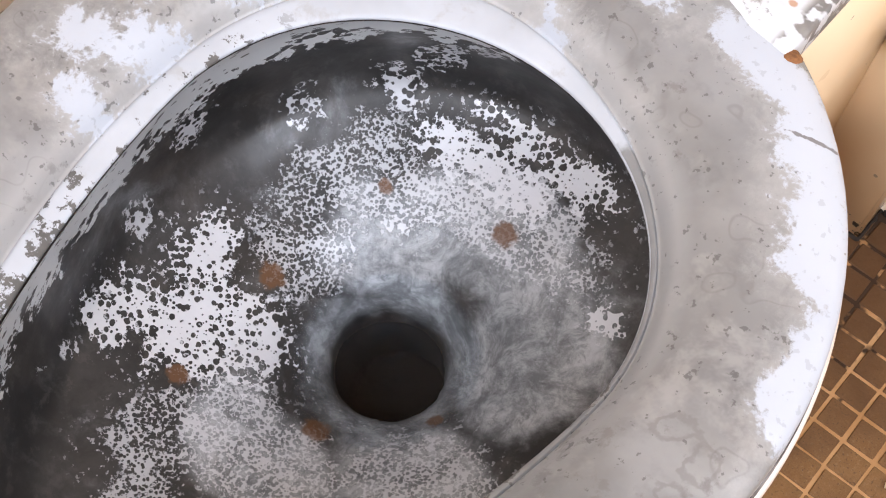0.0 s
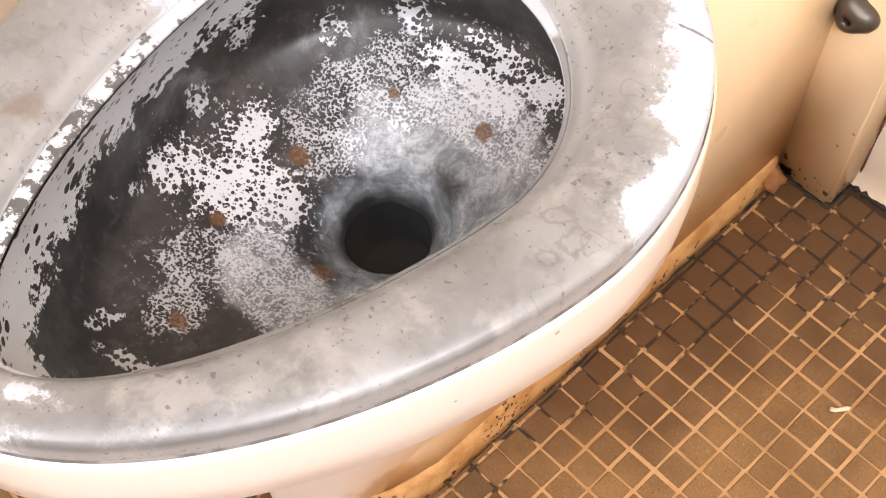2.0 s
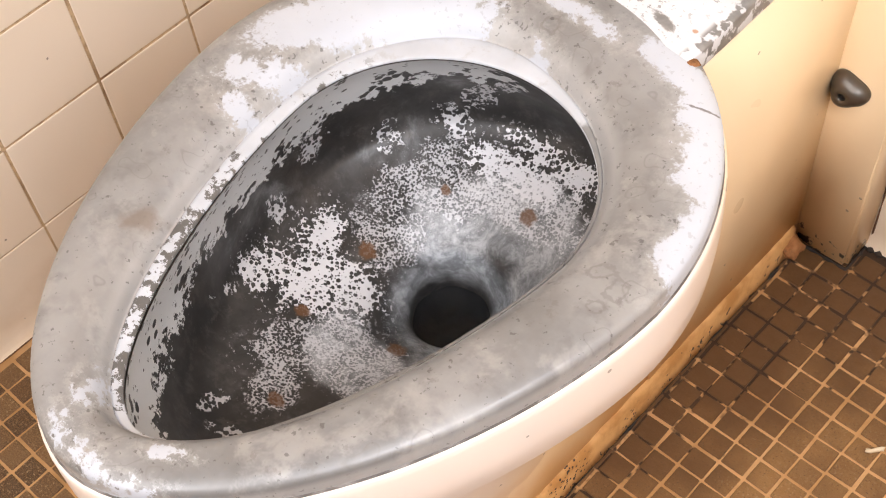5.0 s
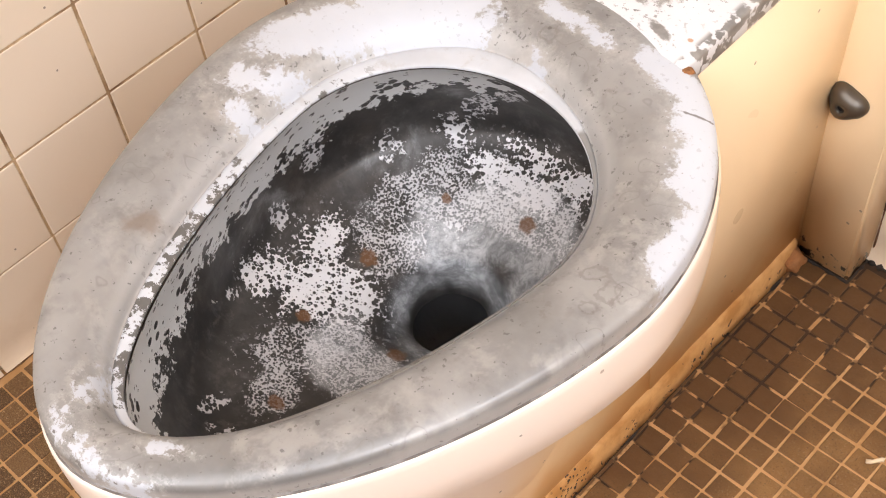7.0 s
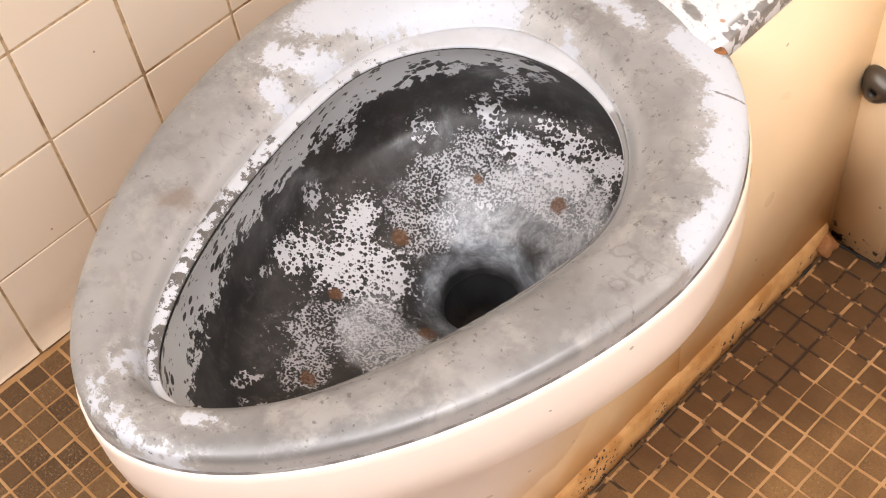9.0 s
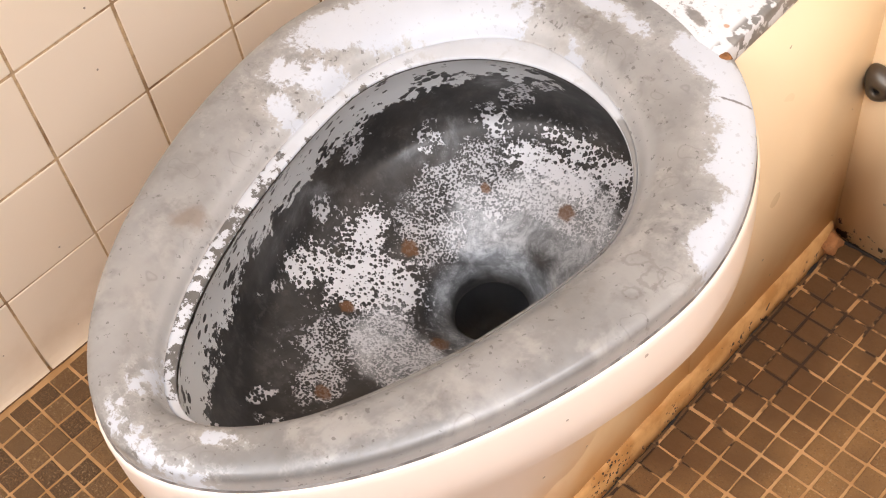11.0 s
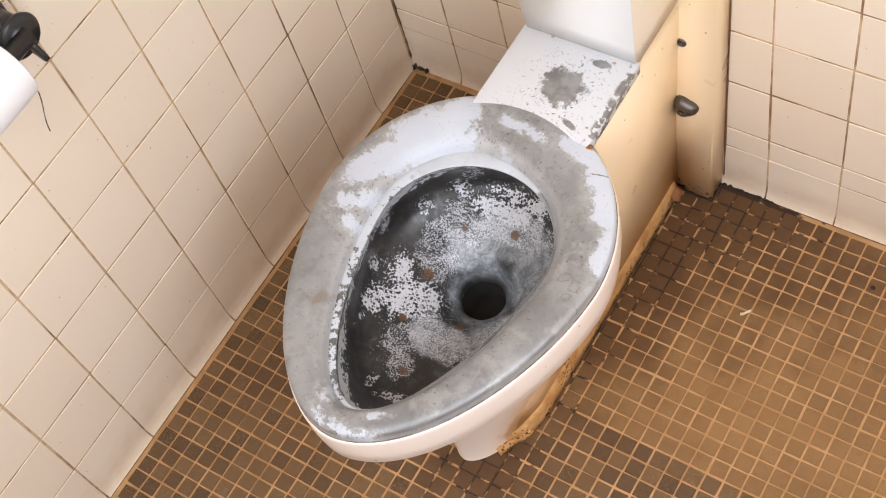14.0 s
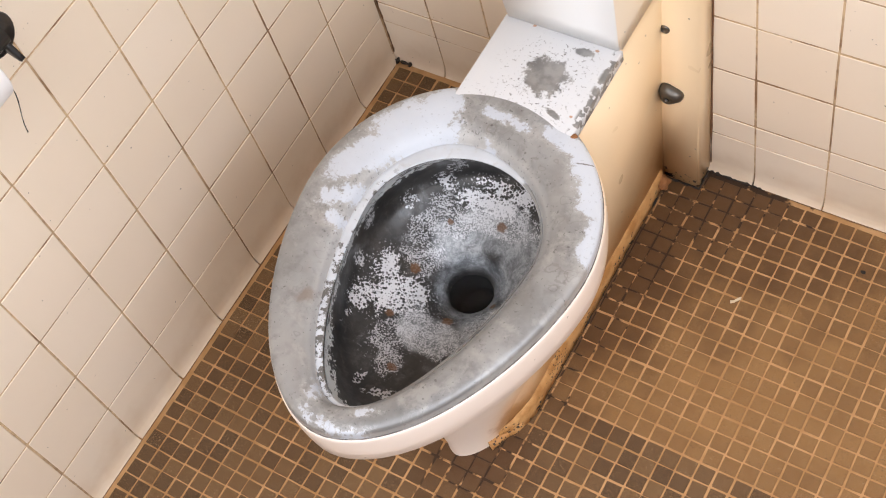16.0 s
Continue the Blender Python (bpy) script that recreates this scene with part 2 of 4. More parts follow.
def worn_rim_material():
    """Grey metal with what is left of a white coat."""
    m = Nodes("worn_grey_rim", RIM_AT)
    shade = m.ramp(m.noise(13, 5, 0.6), 0.32, 0.68)
    steel = m.mix(shade, (0.232, 0.231, 0.230), (0.366, 0.364, 0.362))
    steel = m.mix(m.ramp(m.noise(5, 3), 0.4, 0.65, 0, 0.6), steel, (0.44, 0.43, 0.415))
    steel = m.mix(m.ramp(m.noise(55, 4), 0.52, 0.72, 0, 0.45), steel, (0.20, 0.195, 0.19))
    blotch = m.ramp(m.noise(21, 5, 0.7, m.warped(0.03, 14)), 0.50, 0.66, 0, 0.55)
    steel = m.mix(blotch, steel, (0.48, 0.468, 0.455))
    steel = m.mix(m.ramp(m.noise(9, 5, 0.65, m.warped(0.05, 8)), 0.52, 0.68, 0, 0.6), steel, (0.19, 0.185, 0.18))
    tide = m.math("MULTIPLY", m.ramp(m.math("ABSOLUTE", m.math("SUBTRACT", m.noise(24, 2), 0.62)), 0.0, 0.012, 1, 0), 0.35)
    steel = m.mix(tide, steel, (0.22, 0.21, 0.20))
    # rolled outer edge lightened in the colour, for the light it should catch
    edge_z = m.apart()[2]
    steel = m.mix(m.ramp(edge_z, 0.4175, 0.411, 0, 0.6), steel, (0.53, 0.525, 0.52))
    thin = m.most([
        m.blob((0.286, 0.092, 0.42), (0.024, 0.017, 1), 40), m.blob((0.312, 0.068, 0.42), (0.022, 0.013, 1), -10), m.blob((0.303, 0.104, 0.42), (0.026, 0.016, 1), 45),
        m.blob((0.420, 0.270, 0.42), (0.034, 0.008, 1), -8), m.blob((0.425, 0.226, 0.42), (0.014, 0.016, 1), 0), m.blob((0.372, 0.224, 0.42), (0.014, 0.034, 1), 0), m.blob((0.480, 0.206, 0.42), (0.013, 0.005, 1), -55),
    ])
    solid = m.most([
        m.blob((0.330, 0.218, 0.42), (0.062, 0.046, 1), 45), m.blob((0.292, 0.156, 0.42), (0.056, 0.024, 1), 58), m.blob((0.346, 0.196, 0.42), (0.036, 0.018, 1), 28), m.blob((0.346, 0.252, 0.42), (0.030, 0.040, 1), 0),
        m.blob((0.518, 0.264, 0.42), (0.044, 0.013, 1), -14), m.blob((0.553, 0.247, 0.42), (0.030, 0.024, 1), -40), m.blob((0.580, 0.208, 0.42), (0.036, 0.025, 1), -55), m.blob((0.602, 0.166, 0.42), (0.020, 0.048, 1), 12),
    ])
    nose = m.most([
        m.blob((0.404, -0.130, 0.42), (0.011, 0.017, 1), 20), m.blob((0.394, -0.108, 0.42), (0.007, 0.018, 1), 15), m.blob((0.414, -0.157, 0.42), (0.018, 0.008, 1), -25),
        m.blob((0.440, -0.160, 0.42), (0.030, 0.009, 1), -4), m.blob((0.474, -0.155, 0.42), (0.024, 0.008, 1), 18), m.blob((0.470, -0.130, 0.42), (0.018, 0.006, 1), 30), m.blob((0.376, -0.055, 0.42), (0.004, 0.022, 1), 12),
    ])
    fray = m.math("MULTIPLY", m.math("SUBTRACT", m.noise(55, 8, 0.75, m.warped(0.025, 26)), 0.5), 4.2)
    ragged = m.math("ADD", fray, m.math("MULTIPLY", m.math("SUBTRACT", m.noise(15, 3), 0.5), 1.5))
    firm = m.math("ADD", m.math("MULTIPLY", fray, 0.36), m.math("MULTIPLY", m.math("SUBTRACT", m.noise(30, 4), 0.5), 0.8))
    edge = m.math("MAXIMUM", m.math("ADD", thin, ragged), m.math("ADD", m.math("MULTIPLY", m.math("ADD", solid, firm), 1.6), 0.05))
    edge = m.math("MAXIMUM", edge, m.math("SUBTRACT", m.math("ADD", nose, m.math("MULTIPLY", fray, 0.8)), m.ramp(m.noise(140, 5, 0.7), 0.46, 0.58, 0, 0.9)))
    edge = m.math("ADD", edge, m.math("MULTIPLY", m.math("SUBTRACT", m.noise(260, 5, 0.7, m.warped(0.012, 50)), 0.5), 1.5))
    coat = m.ramp(edge, 0.10, 0.46)
    chips = m.ramp(m.math("ADD", m.cells(120), m.math("MULTIPLY", m.noise(18, 2), 0.35)), 0.20, 0.23)
    coat = m.math("MULTIPLY", coat, chips)
    paint = m.mix(m.ramp(m.noise(8), 0.35, 0.7), (0.60, 0.632, 0.690), (0.535, 0.562, 0.615))
    film = m.math("MULTIPLY", m.ramp(edge, -0.7, 0.2), 0.30)
    col = m.mix(film, steel, (0.58, 0.575, 0.565))
    col = m.mix(coat, col, paint)
    rings = m.most([m.ramp(m.math("ABSOLUTE", m.math("SUBTRACT", m.math("ADD", m.blob(at, size, turn), m.math("MULTIPLY", m.math("SUBTRACT", m.noise(130, 3), 0.5), 1.6)), 0.22)), 0.05, 0.25, 1, 0)
                    for at, size, turn in (((0.575, 0.110, 0.42), (0.010, 0.006, 1), 30), ((0.590, 0.104, 0.42), (0.007, 0.009, 1), 0), ((0.588, 0.088, 0.42), (0.007, 0.005, 1), 20), ((0.420, 0.250, 0.42), (0.008, 0.006, 1), 0))])
    col = m.mix(m.math("MULTIPLY", rings, 0.4), col, (0.20, 0.185, 0.17))
    crack = m.ramp(m.math("ADD", m.blob((0.545, 0.247, 0.42), (0.0128, 0.0013, 0.8000), 18), m.math("MULTIPLY", m.math("SUBTRACT", m.noise(240, 3), 0.5), 1.8)), 0.0, 0.3, 0, 0.8)
    col = m.mix(crack, col, (0.14, 0.12, 0.11))
    scuff = m.ramp(m.math("ADD", m.blob((0.330, -0.034, 0.42), (0.0128, 0.0176, 0.8000), -20), m.math("MULTIPLY", m.math("SUBTRACT", m.noise(60, 4), 0.5), 1.8)), 0.1, 0.7, 0, 0.7)
    col = m.mix(scuff, col, (0.24, 0.19, 0.155))
    rust = m.ramp(m.math("ADD", m.noise(30, 4), m.math("MULTIPLY", m.noise(4, 2), 0.5)), 0.99, 1.07, 0, 0.5)
    col = m.mix(rust, col, (0.42, 0.27, 0.16))
    brown = m.ramp(m.math("ADD", m.noise(85, 5, 0.7), m.math("MULTIPLY", m.math("SUBTRACT", m.noise(7, 2), 0.5), 0.5)), 0.62, 0.72, 0, 0.4)
    col = m.mix(m.math("MULTIPLY", brown, m.math("SUBTRACT", 1.0, coat)), col, (0.19, 0.172, 0.16))
    pit = m.ramp(m.math("ADD", m.noise(230, 3), m.math("MULTIPLY", m.math("SUBTRACT", m.noise(11, 2), 0.5), 0.25)), 0.635, 0.68, 0, 0.6)
    pit = m.math("MULTIPLY", pit, m.ramp(coat, 0, 1, 1, 0.3))
    col = m.mix(pit, col, (0.11, 0.105, 0.10))
    m.bump(m.math("ADD", m.math("MULTIPLY", coat, 0.8), m.math("MULTIPLY", m.noise(150, 4), 0.5)), 0.25, 0.0008)
    metal = m.math("MULTIPLY", m.math("SUBTRACT", 1.0, coat), 0.30)
    return m.done(col, m.ramp(m.noise(26), 0.3, 0.7, 0.36, 0.52), metal)


def worn_deck_material():
    m = Nodes("worn_white_deck", DECK_AT)
    steel = m.mix(m.ramp(m.noise(40, 4), 0.35, 0.65), (0.24, 0.235, 0.23), (0.38, 0.37, 0.36))
    bare = m.most([m.blob((0.442, 0.346, 0.42), (0.0344, 0.0328, 0.8000), 0), m.blob((0.437, 0.282, 0.42), (0.0576, 0.0056, 0.8000), -14),
                   m.blob((0.478, 0.300, 0.42), (0.0128, 0.0048, 0.8000), -25), m.blob((0.470, 0.396, 0.42), (0.0160, 0.0064, 0.8000), 0)])
    edge = m.math("ADD", bare, m.math("ADD", m.math("MULTIPLY", m.math("SUBTRACT", m.noise(75, 7, 0.75), 0.5), 2.0), m.math("MULTIPLY", m.math("SUBTRACT", m.noise(16, 2), 0.5), 0.6)))
    worn = m.ramp(edge, 0.02, 0.30)
    specks = m.ramp(m.noise(230, 4, 0.6), 0.60, 0.64)
    worn = m.math("MAXIMUM", worn, m.math("MULTIPLY", specks, m.ramp(bare, -1.3, 0.0)))
    x, y, z = m.apart()
    nick = m.math("MULTIPLY", m.ramp(x, 0.503, 0.508), m.ramp(m.noise(70, 3), 0.47, 0.52))
    worn = m.math("MAXIMUM", worn, nick)
    col = m.mix(worn, m.mix(m.noise(7), (0.74, 0.742, 0.758), (0.66, 0.662, 0.675)), steel)
    rust = m.most([m.blob((0.395, 0.411, 0.42), (0.0032, 0.0032, 0.8000)), m.blob((0.485, 0.404, 0.42), (0.0040, 0.0024, 0.8000)), m.blob((0.500, 0.305, 0.42), (0.0032, 0.0024, 0.8000))])
    col = m.mix(m.ramp(m.math("ADD", rust, m.math("SUBTRACT", m.noise(120), 0.5)), 0.1, 0.5, 0, 0.8), col, (0.50, 0.24, 0.10))
    m.bump(m.math("ADD", m.math("MULTIPLY", worn, -0.8), m.math("MULTIPLY", m.noise(150, 3), 0.3)), 0.3, 0.0008)
    return m.done(col, 0.38, m.math("MULTIPLY", worn, 0.5))


def bowl_material():
    """Dark stained metal under a crust of white scale."""
    m = Nodes("stained_bowl")
    x, y, z = m.apart()
    w = m.warped(0.03, 9)
    dark = m.mix(m.ramp(m.noise(17, 5, 0.6, w), 0.3, 0.7), (0.024, 0.022, 0.021), (0.066, 0.061, 0.057))
    dark = m.mix(m.ramp(m.noise(7, 3), 0.5, 0.75, 0, 0.7), dark, (0.066, 0.051, 0.041))
    tall = m.add("ShaderNodeMapping")
    m.put(tall.inputs["Vector"], m.warped(0.004, 160))
    tall.inputs["Scale"].default_value = (1, 1, 0.62)
    tall = tall.outputs[0]
    dark = m.mix(m.ramp(m.noise(70, 5, 0.7, tall), 0.5, 0.72, 0, 0.5), dark, (0.11, 0.103, 0.096))
    streak = m.noise(60, 7, 0.72, m.warped(0.05, 12))
    dark = m.mix(m.ramp(streak, 0.50, 0.66, 0, 0.6), dark, (0.028, 0.024, 0.022))
    dark = m.mix(m.ramp(streak, 0.46, 0.36, 0, 0.45), dark, (0.098, 0.086, 0.077))
    # smeared grey scale round the drain and up the back
    smear = m.noise(16, 7, 0.68, m.warped(0.07, 9))
    depth = m.most([m.blob((0.410, 0.148, 0.277), (0.0496, 0.0464, 0.0400)), m.blob((0.455, 0.185, 0.290), (0.0680, 0.0480, 0.0400)), m.blob((0.505, 0.145, 0.282), (0.0600, 0.0600, 0.0480)),
                    m.blob((0.440, 0.020, 0.280), (0.0640, 0.0400, 0.0400)), m.blob((0.446, 0.108, 0.262), (0.0560, 0.0560, 0.0320)), m.blob((0.500, 0.060, 0.28), (0.0560, 0.0480, 0.0400))])
    grey = m.ramp(m.math("ADD", m.ramp(depth, 0.0, 0.6, 0.0, 0.92), m.math("MULTIPLY", m.math("SUBTRACT", smear, 0.5), 2.0)), 0.05, 0.72)
    wisps = m.ramp(m.noise(52, 9, 0.76, m.warped(0.05, 20)), 0.37, 0.66)
    col = m.mix(grey, dark, m.mix(wisps, (0.19, 0.193, 0.197), (0.56, 0.565, 0.575)))
    col = m.mix(m.math("MULTIPLY", grey, m.ramp(m.noise(150, 6, 0.75, m.warped(0.02, 60)), 0.50, 0.68, 0, 0.55)), col, (0.10, 0.10, 0.10))
    # solid crust with round holes where it has let go
    solid = m.most([m.blob((0.346, 0.030, 0.306), (0.0208, 0.0272, 0.0208), -12), m.blob((0.346, 0.076, 0.297), (0.0192, 0.0288, 0.0208), 0), m.blob((0.371, 0.046, 0.291), (0.0288, 0.0352, 0.0240)),
                    m.blob((0.396, 0.064, 0.278), (0.0272, 0.0304, 0.0240)), m.blob((0.402, 0.206, 0.306), (0.0240, 0.0176, 0.0160)), m.blob((0.432, 0.230, 0.315), (0.0400, 0.0128, 0.0112)),
                    m.blob((0.474, 0.228, 0.314), (0.0288, 0.0144, 0.0128)), m.blob((0.436, 0.209, 0.304), (0.0336, 0.0176, 0.0144)), m.blob((0.527, 0.179, 0.301), (0.0128, 0.0104, 0.0112))])
    # lace of thin scale
    lacy = m.most([m.blob((0.402, 0.000, 0.290), (0.0246, 0.0352, 0.0229), -20), m.blob((0.418, -0.036, 0.297), (0.0176, 0.0229, 0.0176)), m.blob((0.440, 0.022, 0.279), (0.0528, 0.0317, 0.0264)),
                   m.blob((0.382, 0.115, 0.285), (0.0317, 0.0317, 0.0229)), m.blob((0.366, 0.150, 0.297), (0.0229, 0.0299, 0.0176)), m.blob((0.376, 0.180, 0.302), (0.0229, 0.0211, 0.0158)),
                   m.blob((0.505, 0.066, 0.279), (0.0484, 0.0264, 0.0264)), m.blob((0.400, 0.172, 0.294), (0.0317, 0.0246, 0.0194)), m.blob((0.455, 0.196, 0.297), (0.0616, 0.0299, 0.0194))])
    scraps = m.most([m.blob((0.320, 0.063, 0.317), (0.012, 0.012, 0.016)), m.blob((0.315, 0.108, 0.346), (0.012, 0.013, 0.018)), m.blob((0.333, 0.168, 0.317), (0.013, 0.012, 0.016)),
                     m.blob((0.366, 0.209, 0.322), (0.026, 0.013, 0.018)), m.blob((0.384, 0.220, 0.352), (0.016, 0.012, 0.022)), m.blob((0.407, 0.226, 0.368), (0.010, 0.008, 0.012)),
                     m.blob((0.347, -0.004, 0.317), (0.006, 0.007, 0.008)), m.blob((0.440, -0.080, 0.315), (0.022, 0.010, 0.020), 20), m.blob((0.405, -0.075, 0.312), (0.006, 0.014, 0.014))])
    fray = m.math("MULTIPLY", m.math("SUBTRACT", m.noise(62, 7, 0.74), 0.5), 2.6)
    wv = m.warped(0.0020, 190)
    thin = m.noise(26, 4, 0.6)
    body = m.ramp(m.math("ADD", solid, fray), 0.02, 0.09)
    open_up = m.math("ADD", m.math("MULTIPLY", m.math("SUBTRACT", thin, 0.5), 1.1), m.ramp(solid, 0.7, 0.0, 0.20, 0.46, False))
    holes = m.ramp(m.math("SUBTRACT", m.cells(230, wv), open_up), 0.13, 0.17)
    pores = m.ramp(m.math("SUBTRACT", m.cells(420, wv), m.math("ADD", open_up, -0.06)), 0.08, 0.14)
    crust = m.math("MULTIPLY", body, m.math("MULTIPLY", holes, pores))
    net = m.ramp(m.math("ADD", lacy, m.math("MULTIPLY", fray, 0.9)), 0.0, 0.16)
    mesh = m.ramp(m.math("ADD", m.cells(520, wv), m.math("MULTIPLY", m.math("SUBTRACT", m.noise(60, 4), 0.5), 0.9)), 0.53, 0.60)
    mesh = m.math("MAXIMUM", mesh, m.ramp(m.noise(430, 4, 0.7, wv), 0.585, 0.62))
    crust = m.math("MAXIMUM", crust, m.math("MULTIPLY", m.math("MULTIPLY", net, mesh), 0.70))
    flecks = m.math("ADD", scraps, m.math("MULTIPLY", m.math("SUBTRACT", m.noise(120, 6, 0.7, m.warped(0.012, 60)), 0.5), 4.5))
    flecks = m.math("MULTIPLY", m.ramp(flecks, 0.30, 0.38), m.ramp(scraps, -0.25, 0.0))
    flecks = m.math("MULTIPLY", flecks, m.ramp(m.math("ADD", m.cells(260, wv), m.math("MULTIPLY", m.math("SUBTRACT", m.noise(90, 3), 0.5), 0.9)), 0.38, 0.46))
    crust = m.math("MAXIMUM", crust, m.math("MULTIPLY", flecks, 0.75))
    dust = m.math("MULTIPLY", m.ramp(m.noise(290, 3, 0.6), 0.60, 0.64), m.ramp(m.math("ADD", m.math("MAXIMUM", solid, lacy), m.math("MULTIPLY", m.math("SUBTRACT", m.noise(36, 3), 0.5), 2.0)), -0.6, 0.3))
    crust = m.math("MAXIMUM", crust, m.math("MULTIPLY", dust, 0.7))
    # what is left of the coat below the lip, at the nose and along the wall side
    left = m.math("MAXIMUM", m.ramp(x, 0.450, 0.375), m.ramp(y, -0.05, -0.10))
    line = m.math("ADD", m.math("SUBTRACT", z, 0.358), m.math("MULTIPLY", m.math("SUBTRACT", m.noise(42, 6, 0.68, tall), 0.5), 0.085))
    line = m.math("ADD", line, m.math("MULTIPLY", m.ramp(y, -0.05, -0.08), 0.006))
    line = m.math("SUBTRACT", line, m.math("MULTIPLY", m.ramp(y, 0.12, 0.18), 0.014))
    coat = m.math("MULTIPLY", m.ramp(line, 0.0, 0.002), m.ramp(m.math("ADD", left, m.math("MULTIPLY", m.math("SUBTRACT", m.noise(60, 5, 0.7, tall), 0.5), 1.6)), 0.33, 0.37))
    lost = m.math("ADD", m.noise(95, 5, 0.62, m.warped(0.012, 60)), m.ramp(line, 0.0, 0.03, 0.09, -0.03))
    coat = m.math("MULTIPLY", coat, m.ramp(lost, 0.605, 0.62, 1, 0))
    round_loss = m.math("SUBTRACT", m.cells(105, m.warped(0.004, 110)), m.ramp(m.noise(26, 3), 0.42, 0.66, 0.0, 0.34))
    coat = m.math("MULTIPLY", coat, m.ramp(round_loss, 0.10, 0.13))
    flake = m.math("MULTIPLY", m.ramp(m.noise(62, 6, 0.72, tall), 0.665, 0.675), m.ramp(z, 0.315, 0.335))
    col = m.mix(m.math("MAXIMUM", coat, m.math("MULTIPLY", flake, 0.8)), col, m.mix(m.noise(30), (0.74, 0.75, 0.755), (0.84, 0.84, 0.835)))
    col = m.mix(crust, col, m.mix(m.noise(40), (0.74, 0.735, 0.755), (0.86, 0.845, 0.865)))
    spots = m.most([m.blob((0.456, 0.188, 0.294), (0.008, 0.007, 0.03)), m.blob((0.377, 0.095, 0.281), (0.008, 0.007, 0.03)), m.blob((0.383, 0.0235, 0.290), (0.006, 0.006, 0.03)),
                    m.blob((0.447, 0.052, 0.266), (0.008, 0.007, 0.03)), m.blob((0.487, 0.096, 0.260), (0.005, 0.005, 0.02)), m.blob((0.390, 0.169, 0.293), (0.005, 0.004, 0.02)), m.blob((0.427, -0.041, 0.296), (0.008, 0.006, 0.03))])
    col = m.mix(m.ramp(m.math("ADD", spots, m.math("MULTIPLY", m.math("SUBTRACT", m.noise(200), 0.5), 1.2)), -0.05, 0.4, 0, 0.85), col, (0.17, 0.075, 0.028))
    m.bump(m.math("ADD", m.math("ADD", crust, coat), m.math("MULTIPLY", m.noise(90, 4), 0.4)), 0.45, 0.0012)
    return m.done(col, m.ramp(m.noise(20), 0.3, 0.7, 0.28, 0.5), 0.15)


def lip_material():
    m = Nodes("chipped_white_lip", (0.0155, -0.004, 0.024))
    x, y, z = m.apart()
    kept = m.math("MAXIMUM", m.ramp(x, 0.50, 0.43), m.ramp(m.math("SUBTRACT", y, m.math("MULTIPLY", x, 0.5)), -0.075, -0.03))
    kept = m.math("MAXIMUM", kept, m.math("MULTIPLY", m.ramp(z, 0.4022, 0.4016), m.ramp(y, 0.06, 0.12)))
    kept = m.ramp(m.math("ADD", kept, m.math("MULTIPLY", m.math("SUBTRACT", m.noise(30, 5), 0.5), 1.2)), 0.34, 0.5)
    inside = m.ramp(z, 0.4030, 0.4015)
    nose = m.ramp(y, 0.14, 0.02)
    chips = m.math("ADD", m.noise(120, 6, 0.72), m.math("MULTIPLY", m.math("SUBTRACT", m.noise(14, 2), 0.5), 0.6))
    chips = m.math("ADD", chips, m.math("ADD", m.math("MULTIPLY", inside, 0.06), m.math("MULTIPLY", nose, 0.05)))
    chips = m.math("MULTIPLY", m.ramp(chips, 0.60, 0.62), m.ramp(y, 0.17, 0.12))
    bare = m.mix(m.noise(60), (0.20, 0.198, 0.195), (0.32, 0.315, 0.31))
    white = m.mix(m.ramp(m.noise(20), 0.3, 0.7), (0.61, 0.635, 0.68), (0.52, 0.54, 0.575))
    white = m.mix(m.ramp(m.noise(50, 5, 0.7, m.warped(0.02, 20)), 0.55, 0.68, 0, 0.6), white, (0.46, 0.455, 0.45))
    col = m.mix(kept, bare, white)
    col = m.mix(chips, col, m.mix(m.noise(90), (0.07, 0.066, 0.062), (0.20, 0.19, 0.18)))
    m.bump(chips, -0.4, 0.0008)
    return m.done(col, m.ramp(kept, 0, 1, 0.55, 0.40), m.math("MULTIPLY", m.math("SUBTRACT", 1.0, kept), 0.1))


